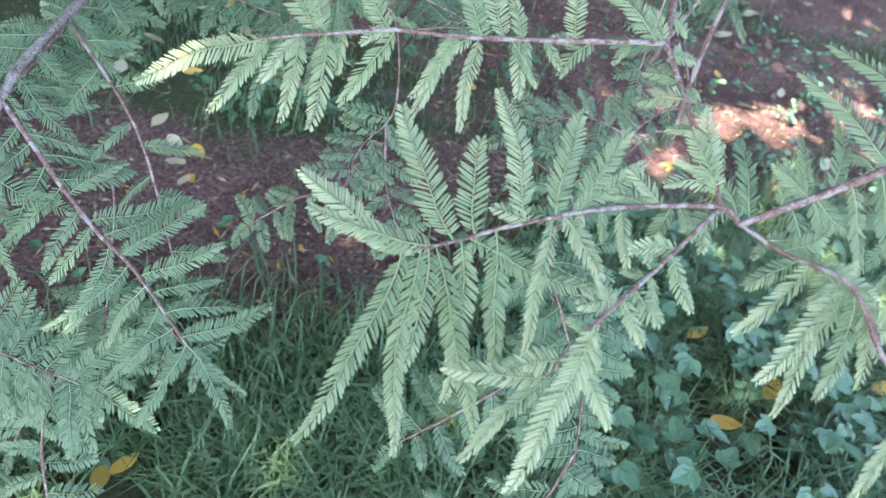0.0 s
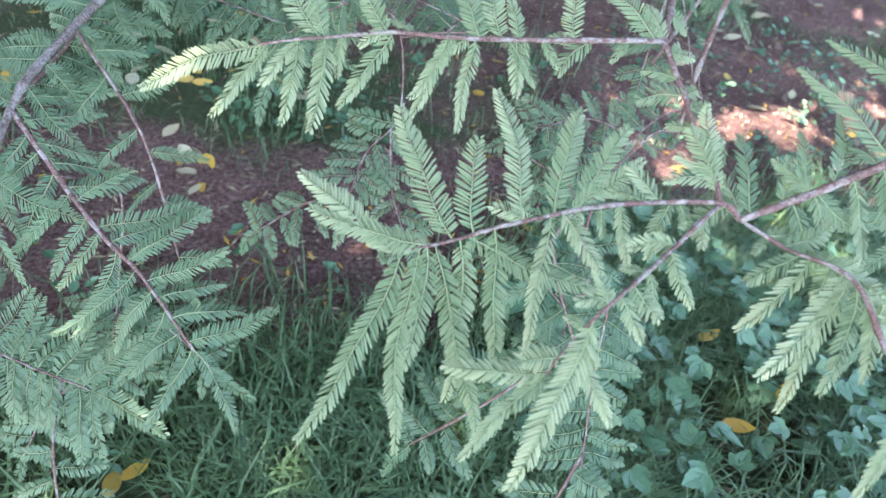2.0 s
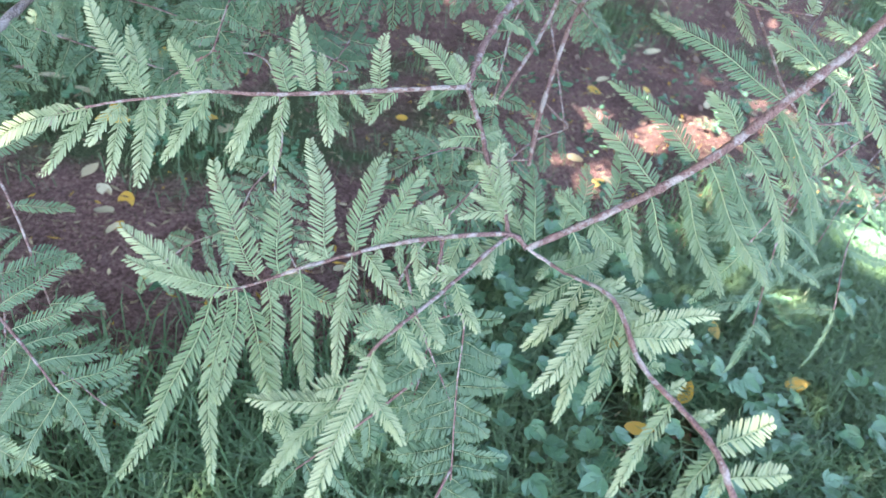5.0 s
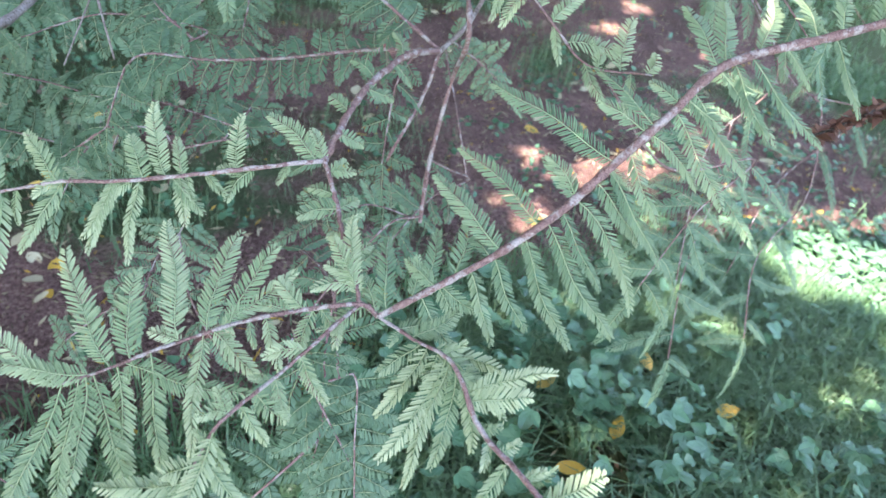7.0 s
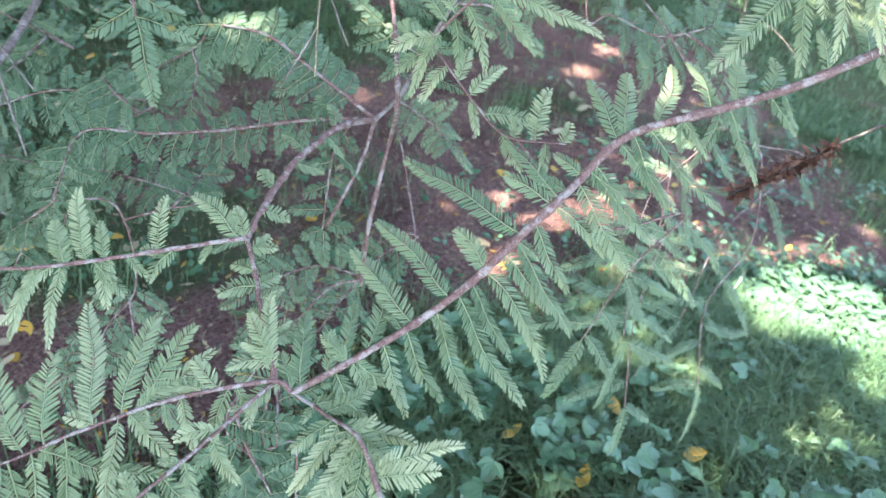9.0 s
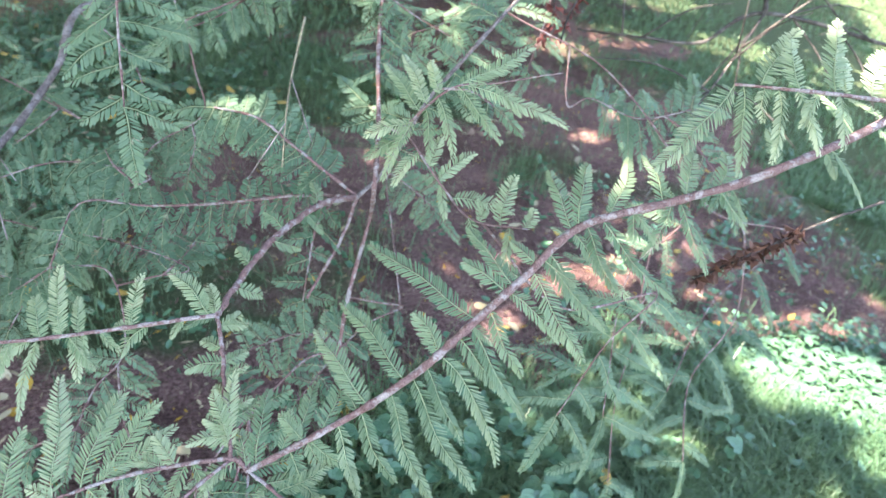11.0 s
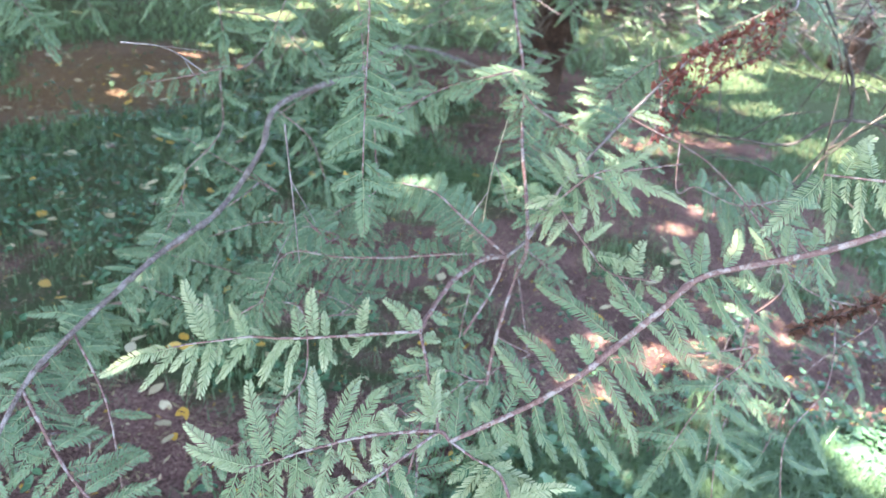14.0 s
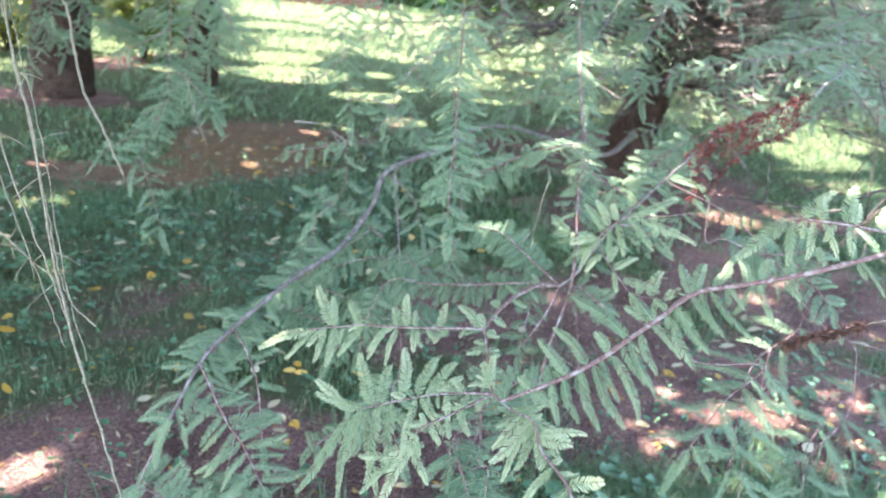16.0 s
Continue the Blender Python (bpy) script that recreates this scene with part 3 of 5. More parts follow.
Q = [(0.492, 0.357, 0.721), (0.551, 0.370, 0.742), (0.645, 0.401, 0.767), (0.737, 0.435, 0.777)]
RED = [(0.627, 0.890, 1.045), (0.622, 0.868, 0.997), (0.549, 0.844, 0.957), (0.508, 0.815, 0.931), (0.466, 0.782, 0.885), (0.450, 0.759, 0.841)]
RED2 = [(0.439, 0.750, 0.967), (0.418, 0.731, 0.924), (0.421, 0.723, 0.881), (0.412, 0.720, 0.848)]
U8 = [(0.414, 2.304, 1.440), (0.290, 2.218, 1.213), (0.113, 2.145, 1.044), (-0.047, 2.086, 0.910)]
U10 = [(1.145, 2.530, 1.261), (0.930, 2.449, 1.077), (0.763, 2.374, 0.898), (0.562, 2.317, 0.785)]
U11 = [(-0.080, 1.691, 1.332), (-0.137, 1.611, 1.100), (-0.260, 1.549, 0.949), (-0.344, 1.487, 0.784)]
U12 = [(1.586, 2.898, 1.607), (1.374, 2.773, 1.288), (1.224, 2.689, 1.075)]
W1 = [(1.304, 1.962, 1.413), (1.131, 1.909, 1.305), (0.989, 1.872, 1.235), (0.850, 1.830, 1.148)]
W2 = [(1.326, 1.760, 1.112), (1.188, 1.731, 1.064), (1.051, 1.701, 1.015), (0.918, 1.661, 0.932)]
W3 = [(0.326, 1.517, 1.319), (0.243, 1.475, 1.216), (0.157, 1.438, 1.129), (0.106, 1.400, 1.030)]
W6 = [(1.486, 2.138, 1.250), (1.255, 2.075, 1.127), (1.104, 2.029, 1.032), (0.955, 1.977, 0.918)]
W7 = [(0.280, 1.778, 1.162), (0.178, 1.741, 1.079), (0.098, 1.700, 0.980), (0.012, 1.671, 0.917)]
W9 = [(0.067, 2.244, 1.362), (-0.047, 2.187, 1.221), (-0.139, 2.133, 1.083), (-0.237, 2.092, 0.987)]
W13 = [(1.416, 2.048, 1.319), (1.312, 2.003, 1.213), (1.209, 1.958, 1.108), (1.100, 1.925, 1.040)]
W14 = [(-0.339, 1.537, 1.260), (-0.374, 1.495, 1.141), (-0.435, 1.470, 1.085), (-0.508, 1.434, 0.995)]
H1 = [(-1.925, 1.992, 1.199), (-1.777, 1.977, 1.107), (-1.654, 1.966, 1.034), (-1.491, 1.966, 0.986)]
H2 = [(-2.345, 2.249, 1.142), (-2.229, 2.225, 1.035), (-2.121, 2.217, 0.974), (-1.987, 2.211, 0.916)]
H3 = [(-0.992, 1.789, 1.261), (-1.015, 1.749, 1.144), (-1.021, 1.717, 1.049), (-1.043, 1.677, 0.932)]
H4 = [(-0.899, 1.353, 1.193), (-0.917, 1.300, 1.034), (-0.926, 1.263, 0.923), (-0.958, 1.223, 0.810)]
H5 = [(-1.734, 2.674, 1.288), (-1.765, 2.618, 1.126), (-1.832, 2.575, 1.014), (-2.014, 2.534, 0.942)]
X19 = [(0.482, 0.682, 0.791), (0.550, 0.671, 0.772), (0.625, 0.675, 0.788)]
X20 = [(0.432, 0.861, 0.957), (0.375, 0.845, 0.913), (0.337, 0.830, 0.871)]
L1 = [(-0.081, 0.663, 0.654), (-0.196, 0.705, 0.646), (-0.288, 0.689, 0.616)]
L2 = [(-0.173, 0.695, 0.535), (-0.295, 0.733, 0.541), (-0.383, 0.728, 0.559)]
L3 = [(-0.226, 0.65, 0.497), (-0.327, 0.665, 0.507), (-0.393, 0.66, 0.528)]
L4 = [(-0.033, 0.627, 0.54), (-0.123, 0.665, 0.552), (-0.19, 0.675, 0.559)]
L5 = [(-0.027, 0.758, 0.702), (-0.091, 0.744, 0.659), (-0.125, 0.693, 0.613)]
L6 = [(-0.219, 0.861, 0.643), (-0.326, 0.91, 0.675), (-0.397, 0.912, 0.711)]
L7 = [(-0.374, 0.821, 0.641), (-0.385, 0.776, 0.59), (-0.407, 0.724, 0.544)]
L8 = [(0.248, 0.593, 0.508), (0.202, 0.578, 0.491), (0.157, 0.538, 0.466), (0.114, 0.488, 0.436)]
L9 = [(0.172, 0.554, 0.472), (0.115, 0.566, 0.482), (0.052, 0.544, 0.473)]
L10 = [(0.232, 0.791, 0.611), (0.268, 0.771, 0.603), (0.304, 0.742, 0.582)]
B1 = [(0.020, 0.796, 1.148), (-0.002, 0.781, 1.108), (-0.035, 0.763, 1.061)]
B2 = [(0.264, 1.169, 1.243), (0.250, 1.137, 1.149), (0.243, 1.097, 1.030)]
B3 = [(0.237, 1.135, 1.148), (0.265, 1.122, 1.098), (0.299, 1.109, 1.049)]
B4 = [(0.121, 0.366, 0.929), (0.111, 0.349, 0.881), (0.107, 0.331, 0.826)]
B5 = [(0.152, 1.216, 1.099), (0.251, 1.202, 1.025), (0.329, 1.199, 0.991)]
B6 = [(-0.285, 1.078, 1.134), (-0.239, 1.074, 1.105), (-0.205, 1.061, 1.056)]
B7 = [(-0.101, 0.336, 0.906), (-0.092, 0.322, 0.860), (-0.075, 0.296, 0.776)]
B8 = [(-0.498, 0.486, 1.000), (-0.473, 0.468, 0.939), (-0.448, 0.455, 0.892)]
B9 = [(0.168, 1.333, 1.129), (0.037, 1.335, 1.175), (-0.080, 1.344, 1.237)]
B10 = [(-0.111, 0.983, 1.110), (-0.082, 0.950, 1.002), (-0.080, 0.918, 0.903)]
B11 = [(-0.256, 0.340, 0.965), (-0.215, 0.343, 0.964), (-0.178, 0.341, 0.945)]

FRONDS_A = [(0.01, 0.002, 0.045, 0.036), (0.06, 0.012, 0.037, 0.030), (0.09, 0.014, 0.039, 0.032), (0.20, -0.049, 0.055, 0.041), (0.15, -0.033, 0.053, 0.040), (0.31, -0.085, 0.051, 0.035), (0.36, -0.035, 0.019, 0.013), (0.37, -0.025, 0.048, 0.036), (0.46, -0.008, 0.008, 0.006), (0.47, -0.002, 0.051, 0.040), (0.48, 0.024, 0.057, 0.047), (0.52, 0.038, 0.045, 0.039), (0.59, 0.000, 0.042, 0.033), (0.62, 0.021, 0.038, 0.032), (0.07, -0.020, 0.015, 0.011), (0.25, -0.015, 0.026, 0.020), (0.41, -0.018, 0.015, 0.011), (0.04, 0.009, 0.023, 0.019), (0.66, 0.020, 0.029, 0.024)]
FRONDS_A_LOWER = [(0.07, 0.015, -0.014, -0.010), (0.14, 0.022, -0.041, -0.031), (0.18, 0.031, -0.061, -0.046), (0.21, 0.047, -0.063, -0.047), (0.23, 0.024, -0.044, -0.034), (0.25, 0.052, -0.058, -0.043), (0.30, 0.047, -0.050, -0.037), (0.36, 0.045, -0.026, -0.018), (0.33, 0.025, -0.039, -0.030), (0.42, 0.046, -0.046, -0.033), (0.43, 0.037, -0.032, -0.023), (0.47, 0.039, -0.044, -0.032), (0.49, 0.016, -0.047, -0.036), (0.51, 0.053, -0.054, -0.040), (0.60, -0.017, -0.033, -0.027), (0.61, 0.024, -0.044, -0.033), (0.66, 0.023, -0.022, -0.016), (0.11, 0.022, -0.038, -0.029), (0.05, 0.016, -0.030, -0.023), (0.55, 0.000, -0.018, -0.015), (0.40, 0.032, -0.056, -0.043), (0.28, 0.038, -0.032, -0.023)]
FRONDS_B = [(0.84, -0.034, 0.065, 0.049), (0.64, -0.018, 0.069, 0.054), (0.55, 0.017, 0.055, 0.045), (0.51, 0.052, 0.024, 0.022), (0.48, 0.030, 0.042, 0.035), (0.78, -0.008, 0.045, 0.036), (0.89, -0.074, 0.007, 0.001), (0.99, -0.022, 0.012, 0.008), (0.98, -0.039, -0.088, -0.073), (0.93, -0.017, -0.088, -0.071), (0.89, 0.017, -0.085, -0.066), (0.91, 0.001, -0.057, -0.045), (0.82, 0.010, -0.073, -0.058), (0.72, 0.013, -0.060, -0.047), (0.80, 0.075, -0.027, -0.016), (0.56, 0.002, -0.063, -0.050), (0.53, 0.029, -0.025, -0.018), (0.37, 0.011, -0.028, -0.021), (0.42, 0.002, -0.014, -0.011), (0.22, -0.014, -0.025, -0.021), (0.20, 0.011, -0.016, -0.012), (0.29, -0.021, 0.007, 0.004), (1.00, -0.055, 0.040, 0.028)]
FRONDS_C = [(0.68, -0.004, 0.014, 0.011), (0.33, 0.012, -0.025, -0.019), (0.62, 0.013, -0.019, -0.014), (0.55, 0.016, -0.015, -0.011), (0.74, -0.040, -0.068, -0.056), (0.98, -0.037, -0.039, -0.033), (0.98, -0.053, 0.004, 0.000), (0.87, 0.028, -0.033, -0.025), (0.47, -0.014, 0.003, 0.001), (0.17, -0.009, 0.001, -0.000), (0.78, -0.010, 0.005, 0.003)]
FRONDS_D = [(0.11, -0.030, 0.003, 0.001), (0.04, -0.006, 0.048, 0.037), (0.10, -0.021, 0.026, 0.020), (0.64, -0.029, 0.000, -0.001), (0.91, 0.020, 0.000, 0.001), (1.00, -0.014, 0.022, 0.017), (0.30, 0.016, 0.006, 0.006), (0.54, 0.017, 0.006, 0.006)]
FRONDS_E = [(0.91, -0.080, -0.025, -0.025), (0.91, -0.030, -0.036, -0.031), (0.84, -0.019, -0.024, -0.021), (0.84, -0.004, -0.041, -0.033), (0.78, -0.005, -0.019, -0.015), (0.78, -0.005, -0.044, -0.036), (0.63, -0.032, -0.034, -0.029), (0.64, -0.018, -0.006, -0.006), (0.50, -0.020, -0.031, -0.026), (0.45, -0.002, -0.046, -0.037), (0.38, 0.026, -0.016, -0.011), (0.36, 0.005, -0.027, -0.021), (0.30, 0.013, -0.012, -0.009), (0.79, -0.043, 0.061, 0.046), (0.78, -0.015, 0.046, 0.036), (0.64, -0.029, 0.033, 0.024), (0.44, -0.009, 0.029, 0.022), (0.39, -0.013, 0.046, 0.036), (0.35, -0.008, 0.024, 0.019), (0.22, -0.005, 0.035, 0.027), (0.02, -0.034, 0.036, 0.027), (0.18, -0.022, -0.015, -0.014), (0.51, -0.022, -0.035, -0.029), (0.34, 0.001, -0.015, -0.012)]
FRONDS_P = [(0.19, -0.027, -0.015, -0.014), (0.22, -0.034, -0.032, -0.028), (0.33, -0.027, -0.059, -0.049), (0.31, -0.035, -0.050, -0.042), (0.36, -0.010, -0.047, -0.038), (0.40, 0.006, -0.035, -0.027), (0.26, 0.047, -0.036, -0.026), (0.24, 0.048, -0.016, -0.010), (0.45, 0.057, 0.013, 0.014), (0.47, 0.041, -0.005, -0.001), (0.65, 0.014, 0.003, 0.004), (0.75, 0.015, 0.002, 0.003), (0.84, 0.042, 0.006, 0.007), (0.85, -0.022, -0.020, -0.017), (0.68, -0.031, -0.043, -0.036), (0.93, 0.040, 0.004, 0.006), (0.14, 0.040, 0.012, 0.012), (0.10, -0.010, -0.006, -0.005), (0.56, 0.014, -0.001, 0.000), (0.29, 0.017, 0.004, 0.004)]
FRONDS_LB = [(0.94, 0.059, 0.047, 0.041), (0.85, 0.001, 0.037, 0.029), (0.76, 0.027, 0.055, 0.046), (0.72, 0.022, 0.039, 0.032), (0.54, 0.025, 0.041, 0.034), (0.98, -0.006, -0.053, -0.043), (0.90, -0.007, -0.042, -0.034), (0.86, 0.010, -0.036, -0.028), (0.75, 0.001, -0.032, -0.025), (1.00, -0.069, -0.045, -0.041), (0.93, -0.007, -0.019, -0.016), (0.81, -0.015, -0.018, -0.015)]
FRONDS_M = [(0.21, -0.014, 0.052, 0.040), (0.30, -0.005, 0.037, 0.029), (0.40, 0.084, 0.037, 0.035), (0.06, -0.040, -0.009, -0.010), (0.43, 0.096, -0.034, -0.021), (0.40, 0.041, -0.040, -0.029), (0.28, 0.015, -0.043, -0.033), (0.19, 0.004, -0.039, -0.031), (0.09, -0.025, -0.048, -0.040), (0.50, 0.031, 0.021, 0.019), (0.60, 0.032, -0.017, -0.012), (0.15, -0.026, 0.051, 0.039)]
FRONDS_N = [(0.19, -0.027, -0.022, -0.019), (0.31, 0.012, 0.030, 0.025), (0.41, 0.040, 0.029, 0.025), (0.42, 0.005, -0.026, -0.021), (0.53, 0.058, -0.003, 0.001), (0.66, 0.011, -0.028, -0.021), (0.74, 0.004, 0.021, 0.017), (0.85, 0.014, 0.043, 0.035), (0.07, -0.035, -0.015, -0.014), (0.90, -0.004, -0.030, -0.024), (0.98, 0.015, 0.015, 0.013)]
tree = new("conifer_tree")
tree.location = (0, 0, 0)
tagged(tree, "conifer with feathery soft green fronds on low spreading branches", "tree")
TRUNK = Vector((0.9, 4.7, height(0.9, 4.7)))


def main_tree():
    bristling_trunk(tree, 91)
    for ob in tree.children:
        ob.matrix_basis = Matrix.Translation(TRUNK)
    a, la = limb(A + [(1.1, 0.62, 1.0), (2.0, 1.6, 1.3), (2.0, 3.2, 1.7), tuple(TRUNK + Vector((0.1, 0, 2.0)))], 0, 0, M_TWIG, tree, seed=2,
                 radii=[(0, 0.0021), (3, 0.0029), (6, 0.0033), (8, 0.0035), (9, 0.0038), (11, 0.012), (13, 0.03)])
    share = sum((Vector(q) - Vector(p)).length for p, q in zip(A, A[1:])) / sum((q - p).length for p, q in zip(la, la[1:]))
    rows = [(s * share, x, y, z) for s, x, y, z in FRONDS_A + FRONDS_A_LOWER]
    spray(a, la, rows, 5, HALF_SHADED)
    dress(a, la, 14, 0.035, 305, 0.0, share * 0.8, HALF_SHADED, 0.25, terminal=False, face=FACE)
    dress(a, la, 12, 0.065, 105, share * 0.8, share * 1.2, HALF_SHADED, terminal=False)
    for pts, rows, r0, r1, seed in ((B, FRONDS_B, 0.0019, 0.0008, 21), (C, FRONDS_C, 0.0014, 0.0007, 22), (D, FRONDS_D, 0.0016, 0.0018, 23), (E, FRONDS_E, 0.0019, 0.0008, 24), (P, FRONDS_P, 0.0011, 0.0021, 25)):
        ob, line = limb(pts, r0, r1, M_TWIG, tree, seed=seed)
        spray(ob, line, rows, seed)
        dress(ob, line, 6, 0.028, seed + 300, 0.08, 0.95, FRESH_LIT, 0.25, 0.9, terminal=False, face=FACE)
    ob, line = limb(F, 0.0026, 0.0036, M_TWIG, tree, seed=31)
    dress(ob, line, 7, 0.045, 31, 0.05, 0.75, HALF_SHADED, terminal=False)
    over, lo = limb([tuple(TRUNK + Vector((0.1, 0, 2.9))), (1.0, 3.0, 2.4), (0.4, 1.5, 1.75), (-0.4, 1.25, 1.6), (-1.2, 1.5, 1.55), (-2.0, 2.2, 1.65), (-2.6, 2.6, 1.65)], 0.03, 0.005, M_LIMB, tree, seed=30)
    mains = [la, lo]

    def bough(pts, r0, r1, n, size, seed, mat=M_TWIG, meshes=FAR, s0=0.05, s1=1.0, side=0, length=0.16, each=9, droop=0.5, radii=None, root=None, single=False):
        """A branch with its fronds and side twigs; root: grow it from the nearest main branch."""
        pts = [Vector(p) for p in pts]
        if root:
            spots = [p for m in (mains if root != 2 else [lo]) for p in m]
            start = min(spots, key=lambda p: (p - pts[0]).length + (0 if p.z > pts[0].z + 0.06 else 1) + (0 if p.y > pts[0].y - 0.05 else 0.4))
            if root == 4:
                start = min(spots, key=lambda p: (p - pts[0]).length)
            pts = [start, start.lerp(pts[0], 0.5) + Vector((0.02, 0.03, 0.035)) * (0 if root == 4 else -1 if seed % 2 else 1), *pts]
            s0 = s0 + (1 - s0) * sum((q - p).length for p, q in zip(pts[:2], pts[1:3])) / sum((q - p).length for p, q in zip(pts, pts[1:]))
        ob, line = limb(pts, r0, r1, mat, tree, seed=seed, radii=radii)
        some = None if single else []
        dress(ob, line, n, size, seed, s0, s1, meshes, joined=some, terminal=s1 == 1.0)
        if side:
            twigs(ob, line, side, length, size * 0.9, seed + 100, max(0.1, s0), min(0.95, s1), droop, each, meshes, joined=some)
        if some:
            bunch(some, "foliage", ob)
        mains.append(line)
        return ob, line
    up = tuple(TRUNK + Vector((0.1, 0, 2.2)))
    dying, di = bough(I + [(1.4, 3.2, 1.6), up], 0, 0, 62, 0.085, 34, M_LIMB, s0=0.2, s1=0.6, side=12, length=0.16, radii=[(0, 0.0026), (5, 0.0022), (9, 0.0026), (11, 0.015)])
    dress(dying, di, 15, 0.072, 234, 0.012, 0.062, FAR, terminal=False)
    twigs(dying, di, 3, 0.1, 0.06, 235, 0.02, 0.055, 0.4, 6, FAR)
    tufts(dying, di, 360, 0.02, 0.072, 0.142, 236, -0.5)
    bough([tuple(TRUNK + Vector((0.05, 0, 0.3))), (0.6, 3.6, 0.5)] + J, 0, 0, 46, 0.07, 37, M_LIMB, LIMB_FRONDS, 0.6, 1.0, 7, 0.18, 9, 0.7, radii=[(0, 0.03), (1, 0.012), (2, 0.0065), (4, 0.0055), (9, 0.0033), (10, 0.0022)])
    jo, jl = limb(J[-4:], 0.0031, 0.0022, M_LIMB, tree, seed=137)
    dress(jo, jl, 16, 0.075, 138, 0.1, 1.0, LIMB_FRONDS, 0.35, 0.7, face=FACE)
    bough(JR, 0.0022, 0.001, 24, 0.078, 38, meshes=LIMB_FRONDS, single=True)
    bough(JUP, 0.0025, 0.001, 24, 0.066, 39, meshes=LIMB_FRONDS, single=True)
    bough(G, 0.002, 0.001, 40, 0.05, 32, s0=0.1, side=2, length=0.1)
    bough(H, 0.002, 0.001, 28, 0.058, 33, s0=0.2, single=True)
    bough(S, 0, 0, 46, 0.066, 35, M_TWIG, s1=0.76, radii=[(0, 0.0032), (9, 0.0024)], root=2)
    limb(X2, 0.0022, 0.0018, M_TWIG, tree, seed=36)
    bough(T, 0.002, 0.0009, 28, 0.07, 40, side=2)
    bough(K, 0.0016, 0.0008, 26, 0.068, 41, root=2)
    bough(V, 0.0016, 0.0008, 20, 0.062, 42, side=2, root=2)
    for pts, rows, r0, r1, seed in ((LB, FRONDS_LB, 0.0022, 0.001, 43), (M, FRONDS_M, 0.0013, 0.0008, 44), (N, FRONDS_N, 0.0012, 0.0008, 45)):
        ob, line = limb(pts, r0, r1, M_TWIG, tree, seed=seed)
        spray(ob, line, rows, seed)
        mains.append(line)
    for k, (pts, n, size, side) in enumerate(((U1, 60, 0.08, 8), (U3, 60, 0.085, 8), (U10, 50, 0.09, 7), (U12, 50, 0.1, 7),
                                              (W1, 50, 0.085, 8), (W2, 44, 0.08, 6), (W3, 44, 0.085, 7), (W6, 54, 0.09, 8), (W7, 40, 0.09, 6),
                                              (W9, 44, 0.09, 6), (W13, 44, 0.08, 7), (W14, 40, 0.085, 6))):
        first = Vector(pts[0])
        root = TRUNK + Vector((0.15, 0, min(2.6, max(0.7, first.z + 0.25))))
        mid = root.lerp(first, 0.5) + Vector((0.25 if first.x > 0.6 else -0.1, -0.1, 0.12))
        bough([root, mid, *pts], 0, 0, n, size, 246 + k, M_LIMB, radii=[(0, 0.02), (1, 0.007), (2, 0.003), (5, 0.001)], s0=0.62, side=side, length=0.22, each=11)
    for k, (pts, n, size, side) in enumerate(((U4, 20, 0.07, 3), (U5, 24, 0.07, 3), (U6, 36, 0.085, 5), (U8, 30, 0.085, 4), (U11, 22, 0.075, 3), (H1, 44, 0.09, 6), (H2, 44, 0.09, 6), (H3, 40, 0.085, 5), (H4, 40, 0.085, 4), (H5, 50, 0.09, 6),)):
        bough(pts, 0.0018, 0.0009, n, size, 55 + k, side=side, root=2)
    for k, (pts, n, size) in enumerate(((Z1, 9, 0.095), (Z2, 15, 0.1), (Z3, 10, 0.11), (Z4, 8, 0.1), (Y1, 7, 0.095), (Z6, 14, 0.08), (Y2, 18, 0.075), (Y6, 16, 0.075), (Y5, 20, 0.08), (Y8, 10, 0.065),
                                        (X19, 18, 0.08), (X20, 18, 0.08))):
        bough(pts, 0.0013, 0.0008, n, size, 61 + k, meshes=LIMB_FRONDS if k < 5 else FAR, side=0 if k < 5 else 2, root=1 if k < 11 else 4)
    for k, pts in enumerate((L6, L5, L7, L1, L2, L4, L3, L8, L9, L10)):
        bough(pts, 0.0013, 0.0008, 20 if k < 7 else 12, 0.062, 211 + k, side=1 if k < 7 else 0, length=0.09, root=4)
    # dead growth
    for pts, n, size, s1, seed, hang in ((Q, 300, 0.016, 0.5, 81, 0.3), (RED, 230, 0.016, 0.95, 82, 0.8), (RED2, 130, 0.016, 1.0, 83, 0.6)):
        ob, line = limb(pts, 0.0013, 0.0016, M_DEADWOOD, tree, seed=seed, name="dead_branch", label="withered twig with rust-brown dead needles")
        tufts(ob, line, n, size, 0.0, s1, seed + 200, hang, M_WITHERED if pts is Q else M_DEAD)
    rng = random.Random(84)
    for k in range(26):
        at, _ = along(di, 0.085 + 0.055 * k / 25)
        go = Vector((rng.uniform(-0.5, 0.1), rng.uniform(-0.4, 0.1), -1)).normalized() * rng.uniform(0.03, 0.09)
        ob, line = limb([at, at + go * 0.5 + Vector((0.008, 0, 0)), at + go], 0.0007, 0.0004, M_DEAD, dying, per=3, seed=500 + k, name="dead_shoot", label="dark red withered shoot")
        tufts(ob, line, 14, 0.012, 0.1, 1.0, 530 + k, 0.5)
    for k, pts in enumerate((B1, B2, B3, B4, B5, B6, B7, B8, B9, B10, B11)):
        ob, line = limb(pts, 0.0010, 0.0006, M_VINE if k % 2 else M_LIMB, tree, seed=180 + k, name="bare_twig", label="thin bare grey twig")
        for i in range(2):
            at, d = along(line, 0.4 + 0.3 * i)
            go = (d + Vector((0.5 - i, -0.3, 0.2))).normalized() * 0.05
            limb([at, at + go * 0.5, at + go], 0.0005, 0.0004, M_LIMB, ob, per=3, seed=190 + i, name="twig")
    rng = random.Random(87)
